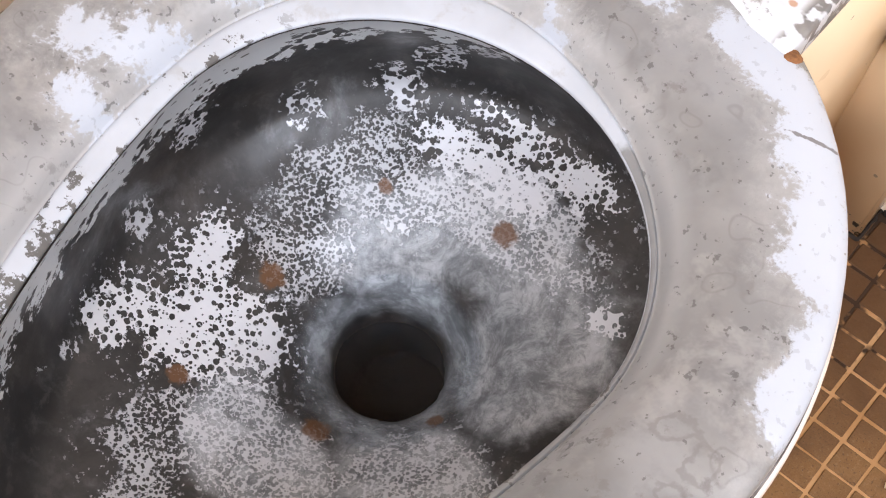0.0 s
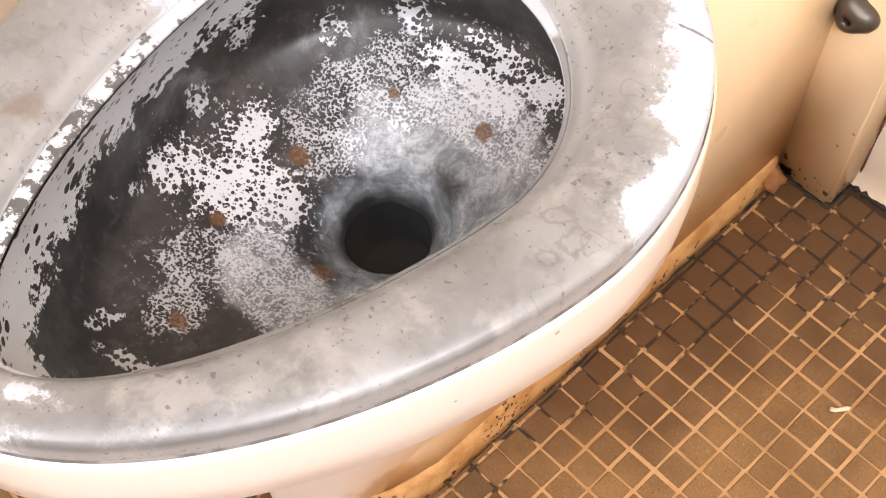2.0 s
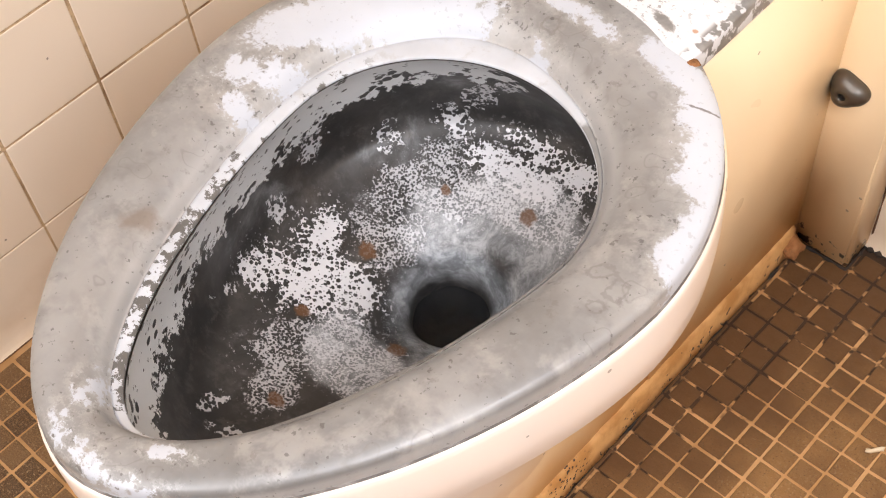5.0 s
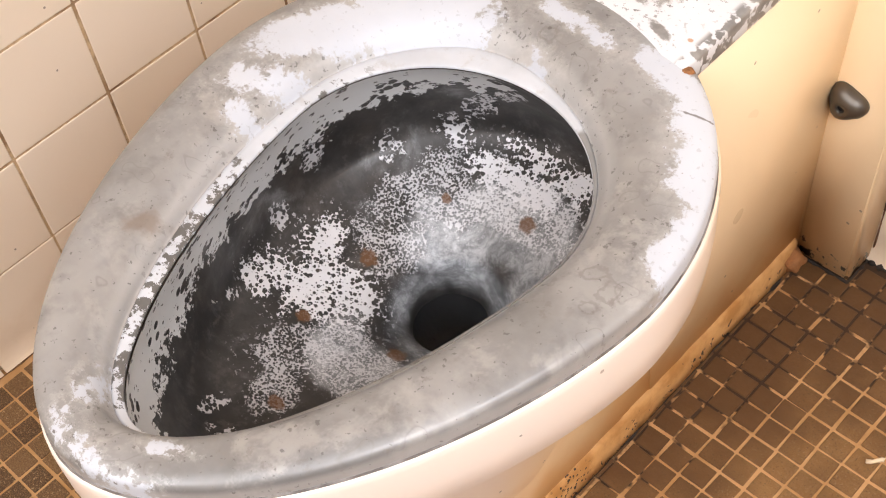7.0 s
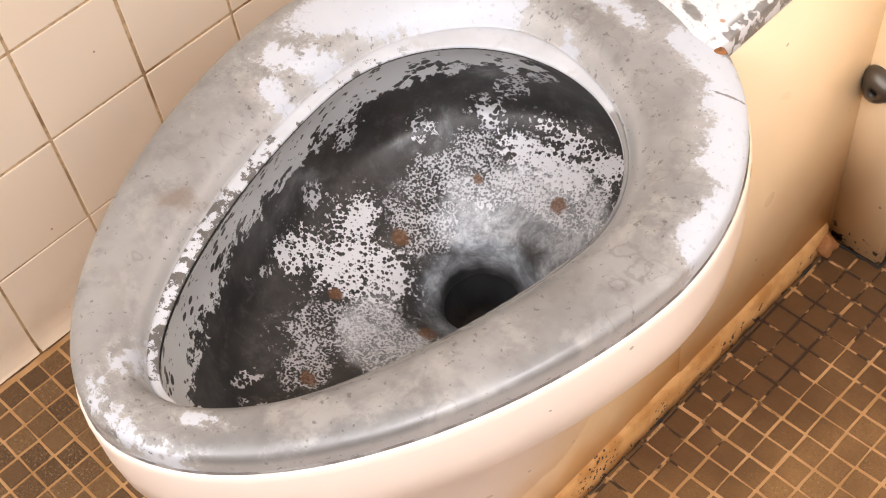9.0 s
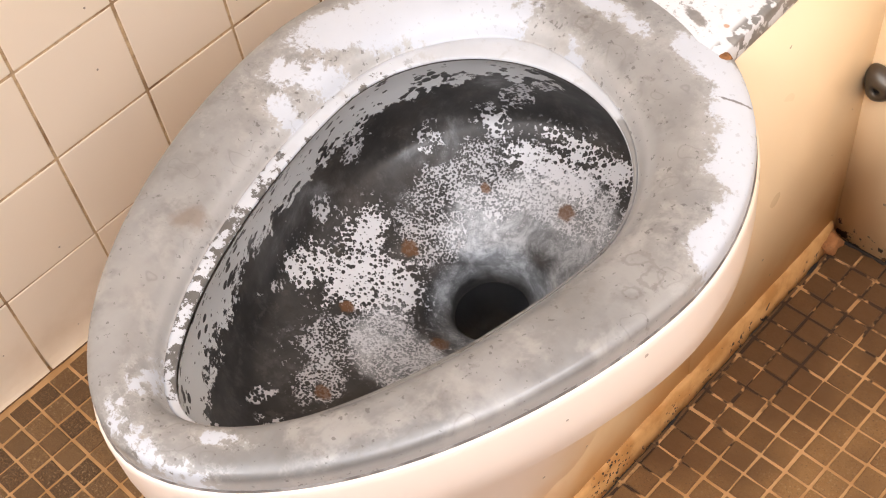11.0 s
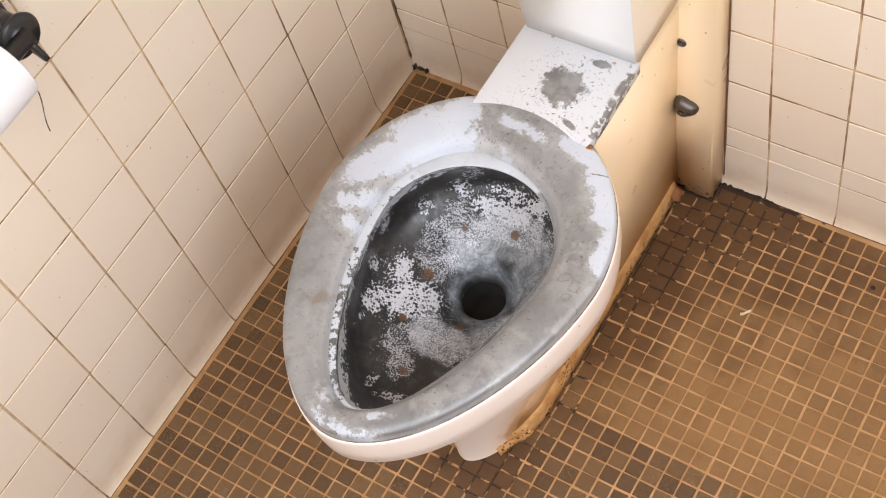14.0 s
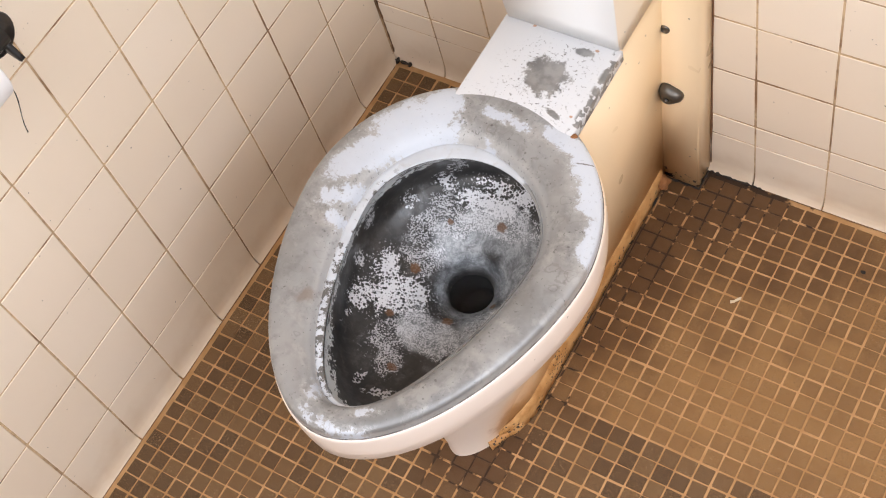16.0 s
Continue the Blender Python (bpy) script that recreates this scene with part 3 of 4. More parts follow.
def enamel_material():
    """Cream enamel of the body, rust-stained towards the floor."""
    m = Nodes("cream_enamel")
    x, y, z = m.apart()
    col = m.mix(m.ramp(m.noise(5, 1), 0.2, 0.8), (0.94, 0.730, 0.475), (0.92, 0.675, 0.405))
    # enamel tinted paler towards the front in place of bounced light there
    pale = m.ramp(m.math("ADD", y, m.math("MULTIPLY", m.math("SUBTRACT", z, 0.36), -0.4)), 0.27, 0.09)
    col = m.mix(pale, col, (0.93, 0.805, 0.715))
    stain = m.math("ADD", z, m.math("MULTIPLY", m.math("SUBTRACT", m.noise(11, 4), 0.5), 0.12))
    col = m.mix(m.math("MULTIPLY", m.ramp(stain, 0.12, 0.015, 0, 0.9), m.math("MULTIPLY", m.ramp(y, -0.01, 0.06), m.ramp(y, 0.495, 0.500, 1.0, 0.35))), col, (0.72, 0.37, 0.11))
    front = m.blob((0.512, 0.04, 0.02), (0.030, 0.07, 0.05))
    col = m.mix(m.ramp(m.math("ADD", front, m.math("SUBTRACT", m.noise(40), 0.5)), 0.0, 0.5, 0, 0.7), col, (0.42, 0.19, 0.06))
    mould = m.math("ADD", m.noise(90, 4, 0.6), m.math("MULTIPLY", m.ramp(z, 0.05, 0.0), 0.22))
    mould = m.math("MULTIPLY", m.math("MULTIPLY", m.ramp(mould, 0.71, 0.76), m.ramp(y, 0.05, 0.09)), m.ramp(z, 0.06, 0.02))
    col = m.mix(mould, col, (0.05, 0.03, 0.018))
    speck = m.math("LESS_THAN", m.cells(30), 0.05)
    col = m.mix(m.math("MULTIPLY", speck, 0.6), col, (0.20, 0.13, 0.08))
    m.bump(m.noise(24, 1), 0.05, 0.002)
    return m.done(col, m.ramp(m.noise(18, 1), 0.2, 0.8, 0.27, 0.38))


MAT_TILE = wall_tile_material()
MAT_GROUT = grout_material("tan_wall_grout", (0.66, 0.48, 0.29), (0.26, 0.145, 0.07))
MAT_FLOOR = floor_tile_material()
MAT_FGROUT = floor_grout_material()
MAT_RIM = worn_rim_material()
MAT_DECK = worn_deck_material()
MAT_BOWL = bowl_material()
MAT_LIP = lip_material()
MAT_ENAMEL = enamel_material()
MAT_PLASTER = plain("painted_plaster", (0.78, 0.74, 0.68), 0.7, grain=40, vary=0.08)
MAT_DARK = plain("dark_drain", (0.010, 0.010, 0.011), 0.9)
MAT_STEEL = plain("dull_steel", (0.14, 0.125, 0.108), 0.36, 0.75, 90, 0.3)
MAT_RUST = plain("rust", (0.36, 0.15, 0.05), 0.8, 0.0, 260, 0.7)
MAT_MOULD = plain("black_mould", (0.03, 0.02, 0.014), 0.8, 0.0, 200, 0.5)
MAT_PAPER = plain("white_paper", (0.86, 0.84, 0.84), 0.9, 0.0, 50, 0.04)
MAT_PLASTIC = plain("black_plastic", (0.022, 0.021, 0.022), 0.28, 0.0, 80, 0.2)
MAT_CHIP = plain("pale_chip", (0.80, 0.66, 0.46), 0.7, 0.0, 150, 0.2)
MAT_BROWN = plain("brown_joint", (0.22, 0.11, 0.05), 0.8, 0.0, 120, 0.7)

# ---- the room ----
PITCH = 0.1085
BACK_Y = 0.5475
ROOM = (-0.0, 1.65, -1.55, BACK_Y, 2.4)


def wall(name, lo, hi, material, label):
    return tagged(part(name, box(bmesh.new(), lo, hi), material, None, "", False), label, "wall", "", "structure")


wall_west = wall("wall_west", (-0.12, ROOM[2], -0.02), (0.0001, BACK_Y, 2.4), MAT_GROUT, "cream square tiles with dirty tan grout on the side wall")
wall_north = wall("wall_north", (-0.12, BACK_Y - 0.0001, -0.02), (1.77, BACK_Y + 0.12, 2.4), MAT_GROUT, "cream square tiles with stained grout on the back wall")
wall_east = wall("wall_east", (1.65, ROOM[2], -0.02), (1.77, BACK_Y, 2.4), MAT_PLASTER, "plain painted wall that closes the stall")
wall_south = wall("wall_south", (-0.12, ROOM[2] - 0.12, -0.02), (1.77, ROOM[2], 2.4), MAT_PLASTER, "plain painted wall behind the camera")
tagged(part("ceiling", box(bmesh.new(), (-0.12, ROOM[2] - 0.12, 2.4), (1.77, BACK_Y + 0.12, 2.5)), MAT_PLASTER, None, "", False), "plain painted ceiling", "ceiling", "", "structure")
floor = tagged(part("floor", box(bmesh.new(), (-0.12, ROOM[2] - 0.12, -0.1), (1.77, BACK_Y + 0.12, -0.0014)), MAT_FGROUT, None, "", False), "small brown mosaic tiles with sandy grout and rusty stains", "floor", "", "structure")


def ceiling_lamp():
    thing = empty("ceiling_light", (0.75, -0.55, 2.39), "long white ceiling light with a clear cover", "light")
    part("housing", box(bmesh.new(), (0.1, -0.85, 2.375), (1.4, -0.25, 2.398), 0.006), MAT_PAPER, thing)


ceiling_lamp()


# ---- the toilet ----
CX, CY = 0.450, 0.100
OUTER = dict(cx=CX, cy=CY, half=0.183, front=0.285, back=0.194, q=0.54)
INNER = dict(cx=0.4565, cy=0.095, half=0.1105, front=0.238, back=0.104, p=1.5, q=0.55)
DECK = (0.375, 0.5375, 0.266, 0.392)
Z_TOP = 0.444
Z_BAND = 0.367
LIP_AT = (0, 45, 80, 120, 150, 180, 230, 270, 320, 360)  # degrees round the opening
LIP_WIDTH = (0.03, 0.035, 0.09, 0.23, 0.19, 0.16, 0.15, 0.14, 0.05, 0.03)  # share of the rim


def toilet():
    thing = empty("toilet", (CX, 0.2, 0.0), "worn metal toilet with peeling white paint, rust stains and no lid", "toilet")
    outer = egg(z=0, **OUTER)
    inner = egg(z=0, **INNER)

    # the seat-like rim: crowned, dipping to a groove and a small raised bead at the opening
    bm = bmesh.new()
    profile = [(0.000, -0.0150), (-0.002, -0.0085), (0.004, -0.0035), (0.020, -0.0012), (0.06, 0.0006), (0.14, 0.0022), (0.26, 0.0034), (0.40, 0.0030),
               (0.54, 0.0020), (0.66, 0.0004), (0.76, -0.0028), (0.83, -0.0066), (0.885, -0.0112), (0.92, -0.0160), (0.936, -0.0180), (0.944, -0.0178)]
    share = []
    for p in inner:
        a = math.degrees(math.atan2(p[1] - 0.095, p[0] - 0.4565)) % 360
        share.append(float(np.interp(a, LIP_AT, LIP_WIDTH)))
    share = [sum(share[(k + d) % len(share)] for d in range(-3, 4)) / 7 for k in range(len(share))]

    def across(t, z):
        """A ring at t of the way from the outer edge to where the lip begins (1) and ends (2)."""
        ring = []
        for o, p, w in zip(outer, inner, share):
            s = t * (1 - w) if t <= 1 else 1 - w + (t - 1) * w
            ring.append((o[0] + (p[0] - o[0]) * s, o[1] + (p[1] - o[1]) * s, z))
        return ring

    loft(bm, [across(t / 0.944, Z_TOP + dz) for t, dz in profile])
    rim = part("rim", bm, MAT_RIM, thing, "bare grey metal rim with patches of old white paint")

    # the flat painted lip round the opening
    bm = bmesh.new()
    bead = [(0.985, -0.0184), (1.0, -0.0172), (1.08, -0.0166), (1.3, -0.0169), (1.6, -0.0174), (1.85, -0.0179), (1.95, -0.0184), (2.0, -0.0194)]
    rings = [across(t, Z_TOP + dz) for t, dz in bead]
    rings += [egg(z=Z_TOP - 0.0206, grow=0.0006, **INNER)]
    loft(bm, rings)
    part("lip", bm, MAT_LIP, rim, "narrow chipped white lip")
    bm = bmesh.new()
    loft(bm, [egg(z=z, grow=g, **INNER) for g, z in ((0.0008, Z_TOP - 0.0200), (0.0012, Z_TOP - 0.0210), (0.0009, Z_TOP - 0.0219))])
    part("gap", bm, MAT_MOULD, rim, "thin black gap under the lip")

    # the rim's skirt
    bm = bmesh.new()
    seam = [(-0.002, Z_TOP - 0.0158), (0.0018, Z_TOP - 0.0162), (0.0028, Z_TOP - 0.018), (0.0032, Z_TOP - 0.023), (0.0030, 0.394), (0.0010, Z_BAND + 0.004), (-0.002, Z_BAND), (-0.02, Z_BAND - 0.001)]
    loft(bm, [egg(z=z, grow=g, **OUTER) for g, z in seam])
    part("skirt", bm, MAT_ENAMEL, thing, "cream enamelled skirt under the rim")

    # dirt in the joint between rim and skirt
    bm = bmesh.new()
    loft(bm, [egg(z=z, grow=g, **OUTER) for g, z in ((-0.001, Z_TOP - 0.0143), (0.0007, Z_TOP - 0.0149), (0.0011, Z_TOP - 0.0157), (0.0008, Z_TOP - 0.0168))])
    part("seam", bm, MAT_SEAM, thing, "dirty dark joint under the rim")

    # the inside of the bowl, down to the drain
    rows = [(0.4565, 0.095, 0.1113, 0.2388, 0.1048, 0.4224, 1.5), (0.4555, 0.095, 0.124, 0.240, 0.124, 0.398, 1.5), (0.4545, 0.096, 0.135, 0.232, 0.140, 0.366, 1.55),
            (0.4535, 0.097, 0.139, 0.216, 0.147, 0.340, 1.6), (0.4525, 0.098, 0.137, 0.200, 0.145, 0.320, 1.65), (0.4515, 0.099, 0.124, 0.178, 0.120, 0.307, 1.7),
            (0.4505, 0.100, 0.107, 0.150, 0.094, 0.297, 1.8), (0.449, 0.102, 0.076, 0.100, 0.070, 0.284, 1.9), (0.4475, 0.105, 0.052, 0.060, 0.052, 0.270, 2.0),
            (0.4465, 0.107, 0.038, 0.040, 0.038, 0.257, 2.0), (0.446, 0.108, 0.032, 0.032, 0.032, 0.246, 2.0), (0.446, 0.108, 0.0295, 0.0295, 0.0295, 0.234, 2.0)]
    # a smooth run of rings through those rows
    keys = np.array(rows)
    fine = np.linspace(0, len(rows) - 1, 45)
    rings = []
    for v in fine:
        i = min(int(v), len(rows) - 2)
        a, b, c, d = (keys[max(i - 1, 0)], keys[i], keys[i + 1], keys[min(i + 2, len(rows) - 1)])
        u = v - i
        k = 0.5 * (2 * b + (c - a) * u + (2 * a - 5 * b + 4 * c - d) * u * u + (3 * b - a - 3 * c + d) * u**3)
        rings.append(egg(k[0], k[1], k[2], k[3], k[4], k[5], p=k[6], q=float(np.interp(k[6], (1.5, 2.0), (0.57, 0.5)))))
    bm = bmesh.new()
    loft(bm, rings)
    part("bowl", bm, MAT_BOWL, thing, "dark bowl crusted with white scale")
    bm = bmesh.new()
    loft(bm, [egg(0.446, 0.108 + d, r, r, r, z, p=2.0, q=0.5, n=48) for r, z, d in ((0.0295, 0.234, 0), (0.0290, 0.222, 0.0), (0.0285, 0.20, 0.002), (0.028, 0.18, 0.005), (0.027, 0.155, 0.010))], True, (False, True))
    part("drain", bm, MAT_DARK, thing, "black drain hole")

    # the outside of the bowl, narrowing to its foot
    bm = bmesh.new()
    shell = [(0.1828, 0.284, 0.193, 0.368), (0.174, 0.270, 0.191, 0.350), (0.148, 0.238, 0.186, 0.315), (0.117, 0.197, 0.176, 0.268), (0.093, 0.164, 0.166, 0.208), (0.076, 0.143, 0.158, 0.140), (0.064, 0.132, 0.15, 0.060), (0.059, 0.128, 0.15, 0.006), (0.060, 0.130, 0.15, 0.0)]
    loft(bm, [egg(CX, CY, h, f, b, z, p=1.65 + 0.2 * (0.368 - z) / 0.368) for h, f, b, z in shell])
    part("bowl_shell", bm, MAT_ENAMEL, thing, "cream enamelled outside of the bowl, rusty at its foot")

    # the base behind it, running to the wall
    bm = bmesh.new()
    loft(bm, [[(a, 0.266, z), (b, 0.266, z), (b, BACK_Y - 0.002, z), (a, BACK_Y - 0.002, z)] for a, b, z in ((0.390, 0.5165, 0.0), (0.385, 0.5235, 0.2), (0.376, 0.5362, Z_TOP - 0.0105))], True, (True, True))
    # its lower part runs on under the bowl and rounds in to the foot
    side = []
    for b, y0, z in ((0.5160, 0.020, 0.0), (0.5175, 0.028, 0.07), (0.5200, 0.045, 0.16), (0.5225, 0.070, 0.235)):
        a = 2 * 0.452 - b
        ring = [(b, 0.270), (b, y0 + 0.055), (b - 0.004, y0 + 0.035), (b - 0.013, y0 + 0.016), (b - 0.030, y0), (a + 0.030, y0), (a + 0.004, y0 + 0.035), (a, 0.270)]
        side.append([(x, y, z) for x, y in ring])
    loft(bm, side, True, (True, False))
    part("base", bm, MAT_ENAMEL, thing, "cream enamelled base, rust-stained at the floor")

    # the deck between rim and wall, with a folded-down edge
    bm = bmesh.new()
    x0, x1, y0, y1 = DECK
    box(bm, (x0, y0 - 0.006, Z_TOP - 0.016), (x1, y1 + 0.004, Z_TOP + 0.0027), 0.002)
    part("deck", bm, MAT_DECK, thing, "white deck worn to bare grey metal in its middle")

    # the upright housing on the deck
    bm = bmesh.new()
    ring = [(x0 + 0.001, y1), (x1 - 0.001, y1), (x1 - 0.001, BACK_Y - 0.003), (x0 + 0.001, BACK_Y - 0.003)]
    loft(bm, [[(x, y + (0.012 * (z - Z_TOP) if k < 2 else 0), z) for k, (x, y) in enumerate(ring)] for z in (Z_TOP + 0.0036, Z_TOP + 0.03, 1.02)], True, (True, True))
    bmesh.ops.bevel(bm, geom=[e for e in bm.edges if abs(e.verts[0].co.z - e.verts[1].co.z) > 0.01], offset=0.004, segments=3, affect="EDGES")
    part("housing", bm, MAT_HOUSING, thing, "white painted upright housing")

    # the folded flange along the floor, and the dirt under it
    bm = bmesh.new()
    n = 70
    prof = [(0.5150, 0.0360), (0.5175, 0.0350), (0.5205, 0.0300), (0.5215, 0.0120), (0.5235, 0.0015), (0.5150, 0.0010)]
    rings = []
    for i in range(n + 1):
        y = 0.020 + (0.494 - 0.020) * i / n
        turn_in = float(np.interp(y, (0.018, 0.036, 0.055, 0.075), (-0.027, -0.012, -0.004, 0.0)))
        low = float(np.interp(y, (0.02, 0.06), (0.55, 1.0)))
        rings.append([(x + turn_in + (0.0012 + 0.004 * (1 - low)) * noise.noise(Vector((y * 60, z * 60, 1))), y, z * low + (0.0022 + 0.008 * (1 - low)) * noise.noise(Vector((y * 40, x * 40, 5)))) for x, z in prof])
    loft(bm, rings, True, (True, True))
    part("flange", bm, MAT_SEAL, thing, "orange-stained flange with black mould at the floor")
    bm = bmesh.new()
    line = [(0.5235, 0.495 - 0.0085 * i, 0.0005) for i in range(50)]
    tube(bm, line, [max(0.0002, 0.0004 + 0.0044 * noise.noise(Vector((0, 45 * p[1], 3)))) for p in line], 6)
    rough_up(bm, 0.002, 200)
    part("grime", bm, MAT_MOULD, thing, "black grime along the floor")
    bm = bmesh.new()
    foot = [p for p in egg(CX, CY, 0.060, 0.130, 0.15, 0.003, p=1.85)]
    some = [p for p in foot if p[1] < 0.10 and p[0] > 0.485]
    some.sort(key=lambda p: p[1])
    tube(bm, some, [max(0.003, 0.0085 + 0.008 * noise.noise(Vector(p) * 45)) for p in some], 10)
    rough_up(bm, 0.004, 90)
    part("rusty_foot", bm, MAT_SEAL, thing, "crumbling rusty foot")
    bm = bmesh.new()
    bmesh.ops.create_icosphere(bm, subdivisions=3, radius=0.0060, matrix=Matrix.Translation((0.5375, 0.262, 0.4405)))
    rough_up(bm, 0.002, 300)
    part("weld", bm, MAT_RUST, thing, "rusty weld in the corner")
    bm = bmesh.new()
    bmesh.ops.create_icosphere(bm, subdivisions=3, radius=0.013, matrix=Matrix.Translation((0.520, 0.488, 0.010)))
    rough_up(bm, 0.006, 120)
    part("rust_lump", bm, MAT_RUST, thing, "lump of rust at the floor")
    return thing


def housing_material():
    m = Nodes("housing_white_cream")
    x, y, z = m.apart()
    # cream on the +x side face, white on the rest
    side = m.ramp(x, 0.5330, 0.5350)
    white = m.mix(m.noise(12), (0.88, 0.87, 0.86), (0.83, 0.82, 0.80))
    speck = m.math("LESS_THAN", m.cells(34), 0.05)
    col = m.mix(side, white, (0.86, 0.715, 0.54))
    m.bump(m.noise(30, 3), 0.05, 0.002)
    return m.done(m.mix(m.math("MULTIPLY", speck, 0.7), col, (0.12, 0.10, 0.09)), 0.32)


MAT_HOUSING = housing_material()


def sealant_material():
    m = Nodes("stained_sealant")
    col = m.mix(m.ramp(m.noise(35, 4), 0.35, 0.65), (0.68, 0.38, 0.15), (0.48, 0.23, 0.07))
    col = m.mix(m.ramp(m.math("ADD", m.noise(110, 4), m.ramp(m.apart()[2], 0.03, 0.0, 0, 0.10)), 0.69, 0.72), col, (0.05, 0.03, 0.018))
    spots = m.most([m.blob((0.520, 0.150, 0.020), (0.02, 0.034, 0.022)), m.blob((0.520, 0.235, 0.012), (0.02, 0.012, 0.012)), m.blob((0.50, 0.03, 0.01), (0.03, 0.03, 0.02))])
    spots = m.math("MULTIPLY", m.ramp(spots, 0.0, 0.3), m.ramp(m.cells(230), 0.34, 0.26))
    col = m.mix(spots, col, (0.045, 0.024, 0.014))
    m.bump(m.noise(180), 0.4, 0.001)
    return m.done(col, 0.6)


MAT_SEAL = sealant_material()


def seam_material():
    m = Nodes("dirty_seam")
    col = m.mix(m.ramp(m.noise(60, 4), 0.42, 0.58), (0.24, 0.22, 0.205), (0.11, 0.095, 0.085))
    return m.done(col, 0.6)


MAT_SEAM = seam_material()
toilet()


def water_material():
    m = Nodes("clear_water")
    n = m.add("ShaderNodeTexWave")
    n.wave_type, n.rings_direction = "RINGS", "Z"
    mp = m.add("ShaderNodeMapping")
    mp.vector_type = "TEXTURE"
    m.put(mp.inputs["Vector"], m.place)
    mp.inputs["Location"].default_value = (0.446, 0.108, 0.0)
    m.put(n.inputs["Vector"], mp.outputs[0])
    n.inputs["Scale"].default_value, n.inputs["Distortion"].default_value, n.inputs["Detail"].default_value, n.inputs["Detail Scale"].default_value = 22, 6, 3, 3
    m.bump(m.math("ADD", m.math("MULTIPLY", n.outputs["Fac"], 0.35), m.noise(34, 3, 0.5, m.warped(0.05, 9))), 0.22, 0.0035)
    return m.done((0.93, 0.95, 0.96), 0.04, 0.0, Transmission_Weight=1.0, IOR=1.25)


def water():
    bm = bmesh.new()
    rings = [egg(0.4472, 0.1055, 0.0475 * k, 0.0535 * k, 0.0475 * k, 0.2670, p=1.98, n=64) for k in (1.0, 0.75, 0.5, 0.25, 0.02)]
    loft(bm, rings, True, (False, True))
    ob = part("water", bm, water_material())
    ob.visible_shadow = False
    tagged(ob, "clear rippled water draining in the toilet bowl", "water")


water()


# ---- the pipe cover against the back wall ----
def pipe_cover():
    thing = empty("pipe_cover", (0.545, 0.52, 0.0), "cream enamelled metal pipe cover beside the toilet", "pipe cover")
    bm = bmesh.new()
    loft(bm, [[(0.505, 0.5035, z), (b, 0.5035, z), (b, BACK_Y - 0.001, z), (0.505, BACK_Y - 0.001, z)] for b, z in ((0.574, 0.004), (0.580, 0.22), (0.586, 0.43), (0.590, 1.02))], True, (True, True))
    bmesh.ops.bevel(bm, geom=[e for e in bm.edges if abs(e.verts[0].co.z - e.verts[1].co.z) > 0.01], offset=0.004, segments=3, affect="EDGES")
    part("body", bm, MAT_ENAMEL, thing)
    # a dome-shaped steel cap, a rounded triangle in front, with a hole in its nose
    bm = bmesh.new()
    prof = [(0.0172, 0.000), (0.0178, 0.003), (0.0168, 0.008), (0.0130, 0.0125), (0.0085, 0.0150), (0.0042, 0.0156), (0.0036, 0.0140), (0.0030, 0.0080)]
    turns = [2 * math.pi * k / 36 for k in range(36)]
    rings = [[(0.540 + r * (1 + 0.13 * min(1, r / 0.014) * math.cos(3 * (a - 0.15))) * math.cos(a), 0.5035 - d, 0.2288 + r * (1 + 0.13 * min(1, r / 0.014) * math.cos(3 * (a - 0.15))) * math.sin(a)) for a in turns] for r, d in prof]
    loft(bm, rings, True, (True, True))
    nut = part("nut", bm, MAT_STEEL, thing, "domed dull steel cap nut")
    bm = bmesh.new()
    tube(bm, [(0.540, 0.4905, 0.2288), (0.540, 0.4950, 0.2288)], 0.0032, 12)
    part("hole", bm, MAT_DARK, nut, "dark hole")
    bm = bmesh.new()
    loft(bm, [[(0.5372 + r * math.cos(2 * math.pi * k / 20), 0.5035 - d, 0.3636 + r * math.sin(2 * math.pi * k / 20)) for k in range(20)] for r, d in ((0.0072, 0.0), (0.0068, 0.0022), (0.0050, 0.0026), (0.0044, 0.0005))], True, (False, True))
    part("screw", bm, MAT_STEEL, thing, "small dull screw head")
    bm = bmesh.new()
    tube(bm, [(0.5748 + 0.028 * min(0.43, 0.01 + 0.05 * i), BACK_Y - 0.0015, 0.01 + 0.05 * i) for i in range(20)], [max(0.0004, 0.0013 + 0.0016 * noise.noise(Vector((i * 1.7, 0, 0)))) for i in range(20)], 6)
    part("joint", bm, MAT_BROWN, thing, "dirty brown joint to the wall")
    bm = bmesh.new()
    line = [(0.524 + 0.0063 * i, 0.5030, 0.001) for i in range(9)] + [(0.5750, 0.5030 + 0.005 * i, 0.001) for i in range(8)]
    tube(bm, line, [max(0.0004, 0.0016 + 0.0026 * noise.noise(Vector((i * 0.9, 2, 0)))) for i in range(len(line))], 6)
    rough_up(bm, 0.002, 200)
    part("foot_grime", bm, MAT_MOULD, thing, "black grime at the floor")


pipe_cover()


# ---- blackened joints ----
def joint(name, line, radius, material, label, seed):
    bm = bmesh.new()
    tube(bm, line, [max(0.0003, radius * (0.55 + 1.6 * noise.noise(Vector((i * 0.83, seed, 0))))) for i in range(len(line))], 6)
    rough_up(bm, radius * 0.6, 220)
    tagged(part(name, bm, material), label, "joint", "", "structure")


